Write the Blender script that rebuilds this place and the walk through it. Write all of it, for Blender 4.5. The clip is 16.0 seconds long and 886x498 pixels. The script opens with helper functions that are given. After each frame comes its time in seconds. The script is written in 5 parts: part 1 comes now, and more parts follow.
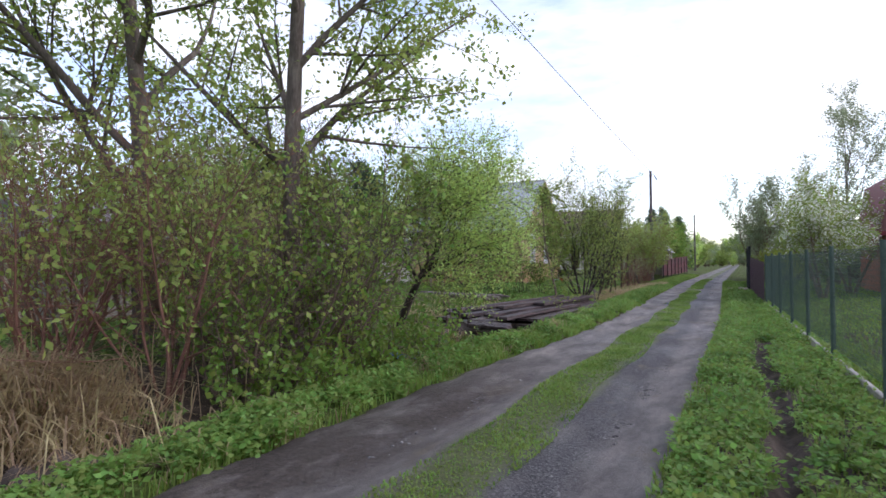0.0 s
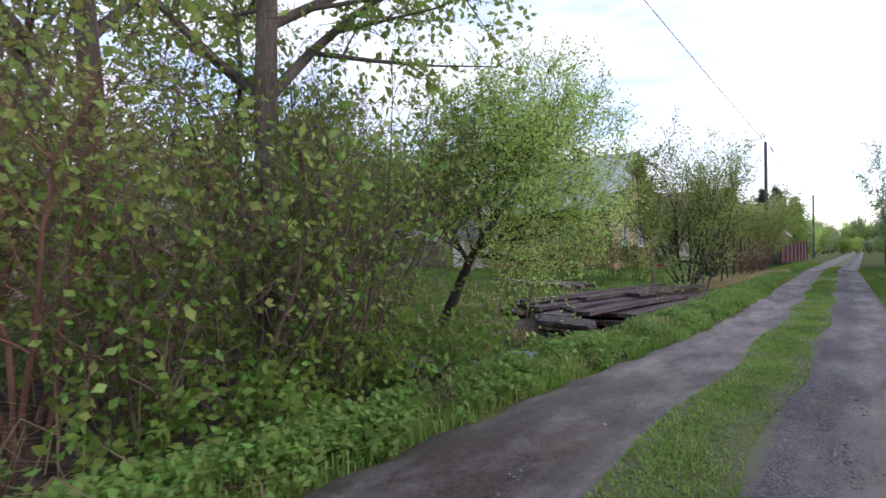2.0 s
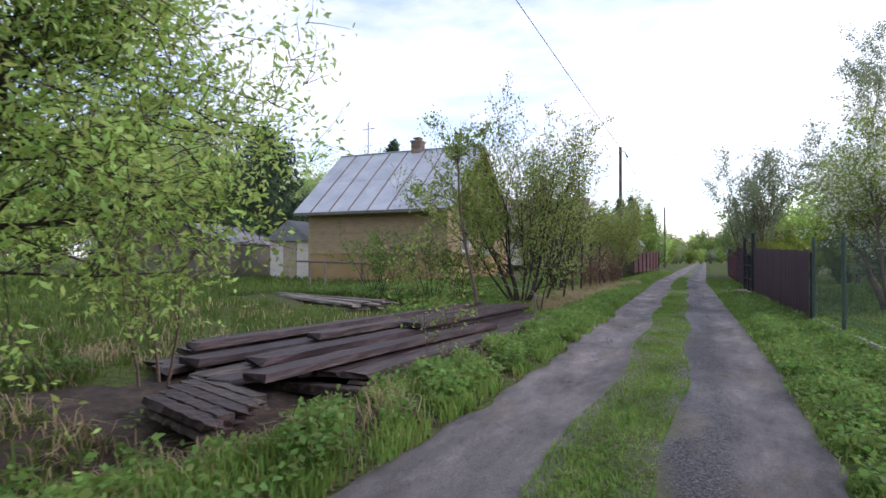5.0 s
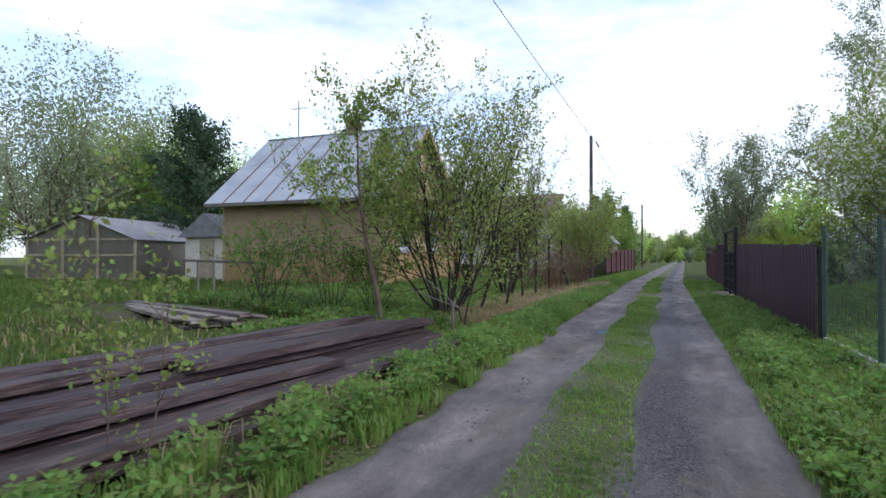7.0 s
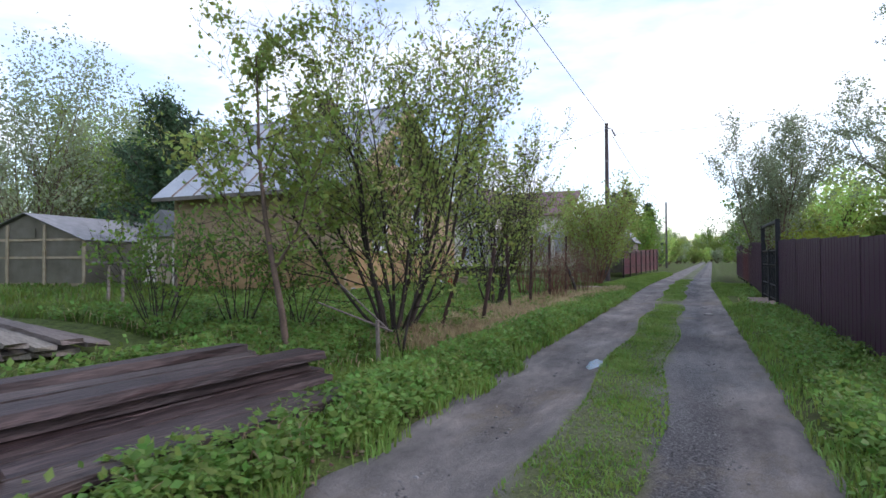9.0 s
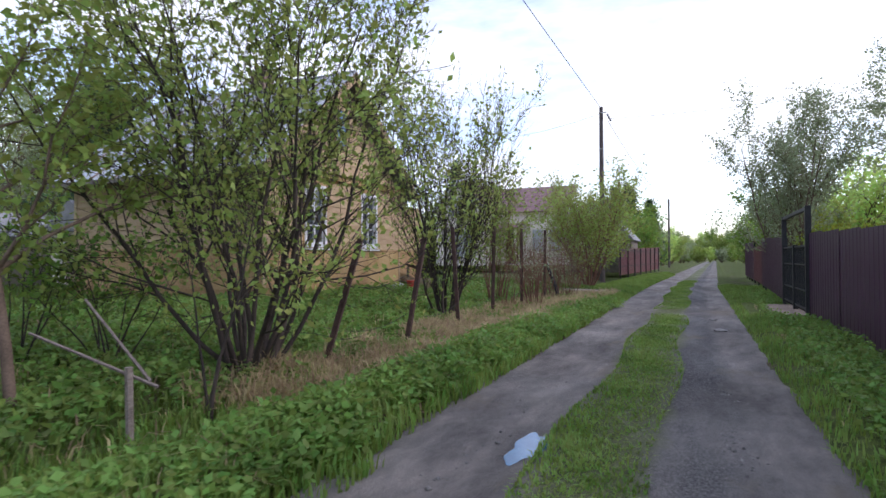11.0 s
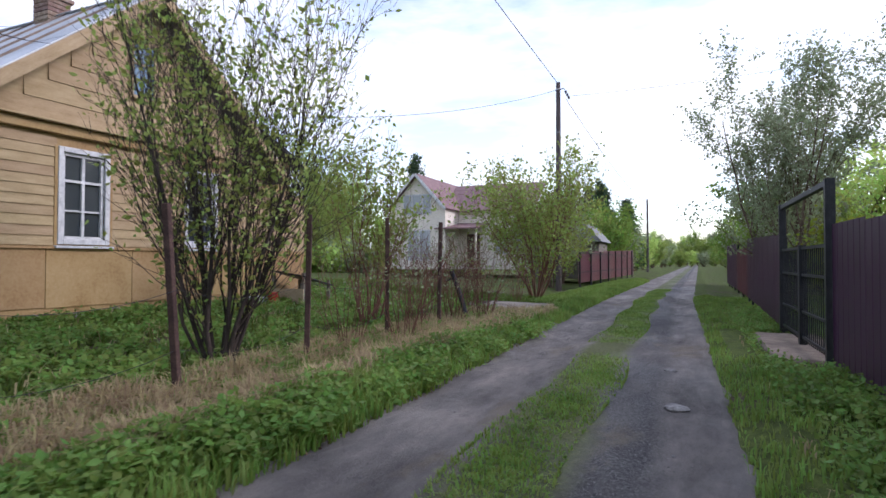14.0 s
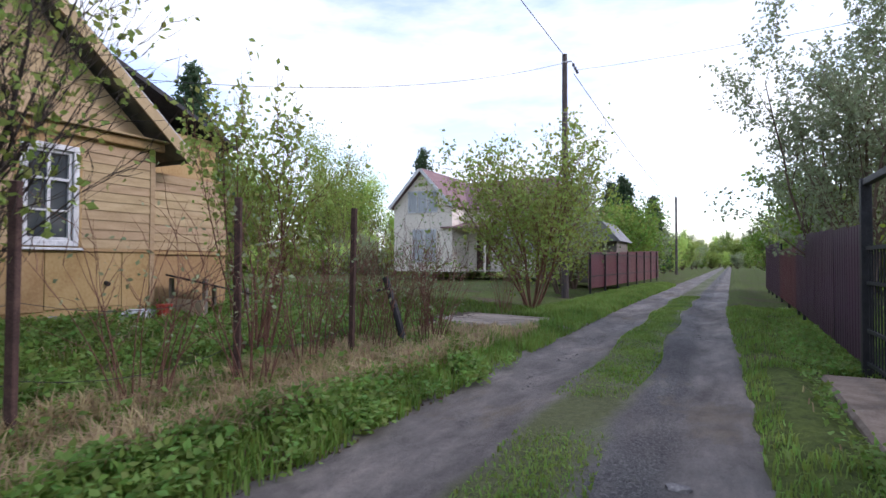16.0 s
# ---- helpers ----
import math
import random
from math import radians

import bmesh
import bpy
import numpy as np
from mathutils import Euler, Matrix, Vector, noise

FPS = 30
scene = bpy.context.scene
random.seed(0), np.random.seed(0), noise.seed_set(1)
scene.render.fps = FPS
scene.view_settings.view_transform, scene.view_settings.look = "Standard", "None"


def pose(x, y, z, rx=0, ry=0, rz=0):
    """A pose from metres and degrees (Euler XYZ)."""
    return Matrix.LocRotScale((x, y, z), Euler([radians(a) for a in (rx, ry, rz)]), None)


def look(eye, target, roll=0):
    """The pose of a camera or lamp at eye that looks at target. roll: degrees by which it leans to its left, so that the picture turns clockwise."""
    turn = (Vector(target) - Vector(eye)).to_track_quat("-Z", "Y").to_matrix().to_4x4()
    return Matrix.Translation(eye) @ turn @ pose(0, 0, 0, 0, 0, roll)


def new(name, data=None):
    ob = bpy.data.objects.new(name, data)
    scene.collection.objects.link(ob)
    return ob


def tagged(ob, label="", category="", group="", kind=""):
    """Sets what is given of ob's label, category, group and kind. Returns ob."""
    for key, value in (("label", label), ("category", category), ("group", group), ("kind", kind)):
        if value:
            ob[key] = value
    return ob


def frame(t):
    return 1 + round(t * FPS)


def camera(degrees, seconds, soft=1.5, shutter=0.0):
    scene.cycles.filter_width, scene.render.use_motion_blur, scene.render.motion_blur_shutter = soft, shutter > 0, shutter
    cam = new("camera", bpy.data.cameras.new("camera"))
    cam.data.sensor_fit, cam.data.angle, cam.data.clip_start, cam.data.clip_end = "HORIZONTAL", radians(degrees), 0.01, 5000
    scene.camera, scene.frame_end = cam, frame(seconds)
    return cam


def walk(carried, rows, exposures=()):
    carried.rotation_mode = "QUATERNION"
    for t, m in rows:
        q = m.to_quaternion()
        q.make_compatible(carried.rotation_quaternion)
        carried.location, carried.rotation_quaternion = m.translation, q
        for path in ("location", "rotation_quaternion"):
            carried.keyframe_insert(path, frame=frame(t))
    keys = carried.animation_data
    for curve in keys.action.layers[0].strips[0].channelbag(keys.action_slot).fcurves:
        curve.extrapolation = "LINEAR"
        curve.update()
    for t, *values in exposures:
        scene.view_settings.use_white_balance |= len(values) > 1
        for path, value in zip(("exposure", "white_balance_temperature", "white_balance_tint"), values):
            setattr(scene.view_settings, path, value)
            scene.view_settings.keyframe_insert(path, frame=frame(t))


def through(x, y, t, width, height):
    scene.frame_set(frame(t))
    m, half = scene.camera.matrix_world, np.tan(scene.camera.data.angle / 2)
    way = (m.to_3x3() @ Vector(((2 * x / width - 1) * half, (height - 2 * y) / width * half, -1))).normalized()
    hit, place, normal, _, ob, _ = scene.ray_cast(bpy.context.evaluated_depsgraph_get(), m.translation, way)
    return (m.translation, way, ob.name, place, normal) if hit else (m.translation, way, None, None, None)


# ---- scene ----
cam = camera(75.0, 16.0, 1.5, 0.2)
EXPOSURES = [(0.0, 0.20, 6250, 26), (5.2, 0.15, 6300, 27), (7.5, 0.11, 6050, 22), (8.2, 0.11, 6050, 22), (10.5, 0.22, 6250, 26), (16.0, 0.22, 6250, 26)]
ROWS = [
    (0.0, 0.970, 1.423, 1.465, 27.53, 1.35, 0.45),
    (0.5, 0.703, 1.744, 1.402, 31.74, 0.66, 0.50),
    (1.0, 0.396, 2.447, 1.346, 35.66, 0.32, 0.50),
    (1.5, 0.156, 3.300, 1.306, 36.34, 0.20, 0.52),
    (2.0, 0.046, 4.130, 1.278, 36.19, 0.26, 0.53),
    (2.5, 0.000, 5.069, 1.252, 34.39, 0.37, 0.45),
    (3.0, -0.067, 6.016, 1.240, 33.41, 0.40, 0.38),
    (3.5, -0.118, 6.888, 1.243, 32.19, 0.46, 0.35),
    (4.0, -0.220, 7.745, 1.252, 31.74, 0.46, 0.25),
    (4.5, -0.222, 8.616, 1.255, 27.21, 0.75, 0.02),
    (5.0, -0.269, 9.407, 1.247, 24.50, 0.89, -0.15),
    (7.5, -0.155, 13.806, 1.211, 22.74, 0.83, -0.05),
    (8.0, -0.184, 14.592, 1.207, 24.53, 0.89, -0.05),
    (10.5, -0.263, 18.398, 1.164, 25.19, 1.03, 0.25),
    (11.0, -0.353, 19.273, 1.164, 25.28, 0.95, 0.23),
    (11.5, -0.352, 20.093, 1.158, 25.25, 1.03, 0.20),
    (12.0, -0.318, 20.981, 1.158, 25.45, 1.09, 0.15),
    (12.5, -0.223, 21.787, 1.172, 24.52, 1.20, 0.05),
    (13.0, -0.167, 22.613, 1.189, 24.30, 1.09, -0.00),
    (13.5, -0.145, 23.405, 1.194, 23.62, 1.17, -0.05),
    (14.0, -0.128, 24.288, 1.197, 23.89, 1.20, -0.08),
    (14.5, -0.134, 25.112, 1.207, 24.23, 1.20, -0.05),
    (15.0, -0.138, 25.997, 1.220, 25.57, 1.20, -0.10),
    (15.5, -0.178, 26.786, 1.230, 25.71, 1.20, -0.15),
    (16.0, -0.149, 27.659, 1.220, 26.59, 1.32, -0.15),
]
walk(cam, [(t, pose(x, y, z, 90 + pitch, 0, yaw) @ pose(0, 0, 0, 0, 0, -roll)) for t, x, y, z, yaw, pitch, roll in ROWS], EXPOSURES)


# ---- world and sun ----
world = bpy.data.worlds.new("world")
scene.world = world
world.use_nodes = True
wn, wl = world.node_tree.nodes, world.node_tree.links
wn.clear()
SUN_ELEV, SUN_AZ = 32.0, 68.0
sky = wn.new("ShaderNodeTexSky")
sky.sky_type = "NISHITA"
sky.sun_disc = False
sky.sun_elevation, sky.sun_rotation = radians(SUN_ELEV), radians(SUN_AZ)
sky_bg = wn.new("ShaderNodeBackground")
sky_bg.inputs["Strength"].default_value = 0.30
wl.new(sky.outputs[0], sky_bg.inputs["Color"])
cloud_bg = wn.new("ShaderNodeBackground")
cloud_bg.inputs["Color"].default_value = (0.88, 0.975, 1.0, 1)
cloud_bg.inputs["Strength"].default_value = 1.22
tc = wn.new("ShaderNodeTexCoord")
mp = wn.new("ShaderNodeMapping")
mp.inputs["Scale"].default_value = (1.0, 1.0, 3.4)
cn = wn.new("ShaderNodeTexNoise")
cn.inputs["Scale"].default_value = 2.3
cn.inputs["Detail"].default_value = 7
cn.inputs["Roughness"].default_value = 0.55
cr = wn.new("ShaderNodeValToRGB")
cr.color_ramp.elements[0].position, cr.color_ramp.elements[0].color = 0.42, (0.2, 0.2, 0.2, 1)
cr.color_ramp.elements[1].position, cr.color_ramp.elements[1].color = 0.58, (1, 1, 1, 1)
mixw = wn.new("ShaderNodeMixShader")
wo = wn.new("ShaderNodeOutputWorld")
wl.new(tc.outputs["Generated"], mp.inputs["Vector"])
wl.new(mp.outputs[0], cn.inputs["Vector"])
wl.new(cn.outputs["Fac"], cr.inputs["Fac"])
wl.new(cr.outputs[0], mixw.inputs[0])
wl.new(sky_bg.outputs[0], mixw.inputs[1])
wl.new(cloud_bg.outputs[0], mixw.inputs[2])
wl.new(mixw.outputs[0], wo.inputs["Surface"])

sun_data = bpy.data.lights.new("sun", "SUN")
sun_data.energy, sun_data.angle, sun_data.color = 1.3, radians(14), (1.0, 0.97, 0.93)
sun = new("sun", sun_data)
az, el = radians(SUN_AZ), radians(SUN_ELEV)
sun.matrix_world = look((60 * math.sin(az) * math.cos(el), 60 * math.cos(az) * math.cos(el), 60 * math.sin(el)), (0, 0, 0))


# ---- materials ----
def material(name, colours, scale=4.0, rough=0.85, metal=0.0, bump=0.3, stretch=(1, 1, 1), fine=60.0,
             per="", vary=0.12, spec=0.3, through=0.0, bump_scale=None):
    """Two scales of noise between the given colours, with grain in the relief; per: Object or Island variation."""
    m = bpy.data.materials.new(name)
    m.use_nodes = True
    n, l = m.node_tree.nodes, m.node_tree.links
    n.clear()
    out = n.new("ShaderNodeOutputMaterial")
    b = n.new("ShaderNodeBsdfPrincipled")
    b.inputs["Roughness"].default_value = rough
    b.inputs["Metallic"].default_value = metal
    b.inputs["Specular IOR Level"].default_value = spec
    co = n.new("ShaderNodeTexCoord")
    ma = n.new("ShaderNodeMapping")
    ma.inputs["Scale"].default_value = stretch
    l.new(co.outputs["Object"], ma.inputs["Vector"])
    big = n.new("ShaderNodeTexNoise")
    big.inputs["Scale"].default_value, big.inputs["Detail"].default_value = scale, 5
    sm = n.new("ShaderNodeTexNoise")
    sm.inputs["Scale"].default_value, sm.inputs["Detail"].default_value = fine, 3
    l.new(ma.outputs[0], big.inputs["Vector"])
    l.new(ma.outputs[0], sm.inputs["Vector"])
    mixf = n.new("ShaderNodeMix")
    mixf.inputs[0].default_value = 0.4
    l.new(big.outputs["Fac"], mixf.inputs[2])
    l.new(sm.outputs["Fac"], mixf.inputs[3])
    ramp = n.new("ShaderNodeValToRGB")
    e = ramp.color_ramp.elements
    while len(e) < len(colours):
        e.new(0.5)
    for i, c in enumerate(colours):
        e[i].position = 0.34 + 0.32 * i / max(1, len(colours) - 1)
        e[i].color = (*c, 1)
    l.new(mixf.outputs[0], ramp.inputs["Fac"])
    col = ramp.outputs[0]
    if per:
        if per == "Object":
            rnd = n.new("ShaderNodeObjectInfo").outputs["Random"]
        else:
            rnd = n.new("ShaderNodeNewGeometry").outputs["Random Per Island"]
        mr = n.new("ShaderNodeMapRange")
        mr.inputs[3].default_value, mr.inputs[4].default_value = 1 - vary, 1 + vary
        l.new(rnd, mr.inputs[0])
        hs = n.new("ShaderNodeHueSaturation")
        l.new(mr.outputs[0], hs.inputs["Value"])
        mh = n.new("ShaderNodeMapRange")
        mh.inputs[3].default_value, mh.inputs[4].default_value = 0.5 - vary * 0.12, 0.5 + vary * 0.12
        l.new(rnd, mh.inputs[0])
        l.new(mh.outputs[0], hs.inputs["Hue"])
        l.new(col, hs.inputs["Color"])
        col = hs.outputs[0]
    l.new(col, b.inputs["Base Color"])
    if bump > 0:
        bp = n.new("ShaderNodeBump")
        bp.inputs["Strength"].default_value, bp.inputs["Distance"].default_value = bump, 0.02
        l.new(mixf.outputs[0], bp.inputs["Height"])
        l.new(bp.outputs[0], b.inputs["Normal"])
    if through > 0:
        tr = n.new("ShaderNodeBsdfTranslucent")
        l.new(col, tr.inputs["Color"])
        ms = n.new("ShaderNodeMixShader")
        ms.inputs[0].default_value = through
        l.new(b.outputs[0], ms.inputs[1])
        l.new(tr.outputs[0], ms.inputs[2])
        l.new(ms.outputs[0], out.inputs["Surface"])
    else:
        l.new(b.outputs[0], out.inputs["Surface"])
    return m


def leaf_mat(name, a, b, c):
    a, b, c = (tuple(min(0.85, 1.4 * v) for v in q) for q in (a, b, c))
    return material(name, [a, b, c], 1.2, 0.55, 0, 0.0, per="Island", vary=0.25, through=0.55, fine=9, spec=0.35)


M_LEAF_YOUNG = leaf_mat("leaf_young", (0.125, 0.175, 0.04), (0.195, 0.255, 0.06), (0.28, 0.33, 0.10))
M_LEAF_WILLOW = leaf_mat("leaf_willow", (0.22, 0.32, 0.07), (0.31, 0.42, 0.11), (0.40, 0.50, 0.17))
M_LEAF_DEEP = leaf_mat("leaf_deep", (0.07, 0.125, 0.025), (0.12, 0.195, 0.035), (0.18, 0.26, 0.05))
M_LEAF_BUD = leaf_mat("leaf_bud", (0.15, 0.19, 0.10), (0.21, 0.25, 0.145), (0.27, 0.31, 0.2))
M_BLOSSOM = leaf_mat("blossom", (0.55, 0.58, 0.45), (0.75, 0.76, 0.66), (0.85, 0.85, 0.8))
M_LEAF_LIME = leaf_mat("leaf_lime", (0.13, 0.17, 0.02), (0.19, 0.23, 0.03), (0.25, 0.29, 0.05))
M_NEEDLE = leaf_mat("needle", (0.03, 0.055, 0.03), (0.05, 0.09, 0.045), (0.08, 0.125, 0.06))
M_GRASS = leaf_mat("grass_blade", (0.075, 0.135, 0.025), (0.135, 0.215, 0.042), (0.20, 0.275, 0.075))
M_GRASS_DEEP = leaf_mat("grass_blade_deep", (0.05, 0.085, 0.016), (0.085, 0.135, 0.026), (0.13, 0.18, 0.04))
M_WEED = leaf_mat("weed_leaf", (0.075, 0.14, 0.03), (0.13, 0.215, 0.048), (0.185, 0.28, 0.07))
M_STRAW = leaf_mat("straw", (0.2, 0.15, 0.085), (0.31, 0.24, 0.14), (0.41, 0.33, 0.205))
M_BARK = material("bark", [(0.055, 0.045, 0.038), (0.11, 0.09, 0.075), (0.18, 0.155, 0.13)], 6, 0.95, 0, 0.7, (1, 1, 0.25), 40)
M_BARK_DARK = material("bark_dark", [(0.025, 0.02, 0.018), (0.05, 0.04, 0.035), (0.09, 0.07, 0.06)], 6, 0.95, 0, 0.7, (1, 1, 0.25), 40)
M_BARK_TWIG = material("bark_twig", [(0.08, 0.06, 0.045), (0.14, 0.10, 0.075), (0.19, 0.14, 0.11)], 3, 0.9, 0, 0.2)
M_BARK_RED = material("bark_red", [(0.12, 0.055, 0.04), (0.18, 0.09, 0.065), (0.24, 0.14, 0.10)], 3, 0.9, 0, 0.2)
M_YELLOW = material("paint_yellow", [(0.29, 0.21, 0.115), (0.37, 0.275, 0.16), (0.43, 0.33, 0.205)], 2.5, 0.75, 0, 0.25, (1, 1, 5), 30, per="Object", vary=0.07)
M_OCHRE = material("paint_ochre", [(0.28, 0.175, 0.075), (0.36, 0.245, 0.115), (0.41, 0.29, 0.15)], 1.6, 0.75, 0, 0.3, (1, 1, 1), 25, per="Object", vary=0.06)
M_WHITE = material("paint_white_worn", [(0.38, 0.40, 0.42), (0.55, 0.57, 0.59), (0.68, 0.70, 0.71)], 9, 0.6, 0, 0.3, (1, 1, 1), 50)
M_ROOF = material("roof_zinc", [(0.30, 0.33, 0.36), (0.40, 0.43, 0.46), (0.48, 0.51, 0.53)], 1.2, 0.5, 0.35, 0.15, (1, 1, 1), 20, per="Object", vary=0.08)
M_RUSTSEAM = material("rusty_seam", [(0.14, 0.11, 0.09), (0.22, 0.17, 0.14), (0.3, 0.25, 0.22)], 5, 0.8, 0.2, 0.3)
M_BRICK = material("chimney_brick", [(0.13, 0.09, 0.075), (0.22, 0.15, 0.12), (0.3, 0.25, 0.22)], 14, 0.95, 0, 0.6, per="Object", vary=0.2)
M_DARKGLASS = material("window_glass_dark", [(0.03, 0.038, 0.045), (0.05, 0.06, 0.07)], 1, 0.06, 0, 0.0, spec=0.6)
M_CURTAIN = material("curtain", [(0.3, 0.33, 0.35), (0.45, 0.48, 0.5)], 3, 0.9, 0, 0.2, (6, 6, 0.5))
M_ATTIC_BLUE = material("blue_pane", [(0.06, 0.13, 0.2), (0.10, 0.19, 0.28)], 3, 0.15, 0, 0.0, spec=0.5)
M_MAROON = material("maroon_sheet", [(0.034, 0.008, 0.031), (0.042, 0.010, 0.038), (0.052, 0.015, 0.046)], 1.3, 0.42, 0.0, 0.06, (1, 1, 0.4), 18, per="Object", vary=0.1, spec=0.35)
M_MAROON_RED = material("maroon_sheet_red", [(0.075, 0.012, 0.022), (0.095, 0.017, 0.03), (0.12, 0.026, 0.04)], 1.3, 0.42, 0.0, 0.06, per="Object", vary=0.1, spec=0.4)
M_BLACKSTEEL = material("black_steel", [(0.012, 0.013, 0.016), (0.022, 0.024, 0.028), (0.04, 0.04, 0.045)], 8, 0.5, 0.2, 0.15)
M_GREENSTEEL = material("green_steel", [(0.035, 0.06, 0.05), (0.055, 0.09, 0.075), (0.08, 0.12, 0.10)], 8, 0.6, 0.2, 0.2)
M_RUSTPOST = material("rusty_post", [(0.04, 0.025, 0.022), (0.075, 0.045, 0.04), (0.12, 0.075, 0.06)], 9, 0.9, 0.1, 0.5)
M_POLE = material("pole_wood", [(0.055, 0.045, 0.05), (0.09, 0.075, 0.075), (0.14, 0.12, 0.115)], 5, 0.9, 0, 0.5, (4, 4, 0.4))
M_PLANK = material("old_plank", [(0.014, 0.009, 0.009), (0.046, 0.031, 0.028), (0.11, 0.080, 0.070)], 2.2, 0.6, 0, 0.9, (7, 0.8, 7), 9, per="Object", vary=0.4, spec=0.35)
M_PLANK_GREY = material("grey_plank", [(0.12, 0.10, 0.085), (0.19, 0.165, 0.14), (0.26, 0.23, 0.2)], 3, 0.75, 0, 0.5, (9, 0.7, 9), 12, per="Object", vary=0.25)
M_DRIVE = material("sandy_board", [(0.16, 0.13, 0.11), (0.25, 0.21, 0.18), (0.34, 0.29, 0.25)], 2.5, 0.85, 0, 0.5, (6, 0.9, 6), 14, per="Object", vary=0.2)
M_CONCRETE = material("concrete", [(0.2, 0.19, 0.175), (0.29, 0.275, 0.25), (0.36, 0.34, 0.31)], 5, 0.9, 0, 0.4)
M_STONE = material("stone", [(0.12, 0.115, 0.12), (0.2, 0.19, 0.19), (0.32, 0.31, 0.3)], 7, 0.9, 0, 0.5, per="Object", vary=0.3)
# the puddle's brightness and blue are set in the base colour
M_WATER = material("blue_puddle", [(0.05, 0.13, 0.25), (0.11, 0.23, 0.38)], 5, 0.12, 0, 0.0, spec=0.8)
M_SAND = material("trodden_sand", [(0.11, 0.085, 0.07), (0.17, 0.135, 0.11), (0.24, 0.2, 0.165)], 6, 0.95, 0, 0.6)
M_BROWNROOF = material("brown_roof", [(0.14, 0.085, 0.09), (0.19, 0.115, 0.125), (0.24, 0.155, 0.16)], 4, 0.7, 0, 0.3, (1, 1, 1), 15, per="Object", vary=0.08)
M_CREAM = material("cream_brick", [(0.58, 0.53, 0.45), (0.70, 0.65, 0.57), (0.78, 0.73, 0.66)], 7, 0.9, 0, 0.3, (1, 1, 3), 30)
M_REDWOOD = material("red_timber", [(0.2, 0.065, 0.03), (0.28, 0.10, 0.05), (0.35, 0.14, 0.08)], 3, 0.7, 0, 0.3, (6, 6, 0.5), per="Object", vary=0.1)
M_REDROOF = material("red_roof", [(0.13, 0.02, 0.025), (0.18, 0.03, 0.035)], 4, 0.5, 0, 0.1)
M_FILM = material("greenhouse_sheet", [(0.19, 0.175, 0.13), (0.25, 0.23, 0.18), (0.31, 0.29, 0.235)], 2, 0.35, 0, 0.1, through=0.4)
M_TIMBER = material("raw_timber", [(0.3, 0.24, 0.16), (0.4, 0.33, 0.23), (0.48, 0.41, 0.3)], 4, 0.85, 0, 0.3)
M_WIRE = material("wire", [(0.03, 0.03, 0.035), (0.05, 0.05, 0.055)], 5, 0.6, 0.3, 0.0)
M_PORCELAIN = material("porcelain", [(0.05, 0.05, 0.07), (0.1, 0.1, 0.13)], 4, 0.2, 0, 0.0)
M_GREYMETAL = material("grey_metal", [(0.25, 0.26, 0.27), (0.4, 0.41, 0.42)], 6, 0.5, 0.4, 0.1)
M_SOIL = material("bare_soil", [(0.025, 0.018, 0.014), (0.055, 0.041, 0.032), (0.11, 0.085, 0.062)], 7, 0.95, 0, 0.9)
M_SHED = material("shed_wood", [(0.11, 0.10, 0.085), (0.17, 0.155, 0.13), (0.22, 0.2, 0.17)], 4, 0.9, 0, 0.4)
M_SHEDROOF = material("slate_roof", [(0.15, 0.155, 0.16), (0.21, 0.215, 0.22), (0.27, 0.275, 0.28)], 3, 0.8, 0, 0.3)
M_RAG = material("brown_sheet", [(0.05, 0.04, 0.035), (0.085, 0.065, 0.055), (0.12, 0.09, 0.075)], 5, 0.75, 0, 0.3)
M_WHITEBIT = material("white_plastic", [(0.6, 0.6, 0.6), (0.75, 0.75, 0.74)], 5, 0.5, 0, 0.1)
M_BLUE = material("blue_tarp", [(0.10, 0.17, 0.27), (0.16, 0.26, 0.38), (0.28, 0.37, 0.46)], 4, 0.25, 0, 0.3, spec=0.6)
M_RED = material("red_plastic", [(0.35, 0.04, 0.03), (0.45, 0.07, 0.05)], 5, 0.5, 0, 0.1)


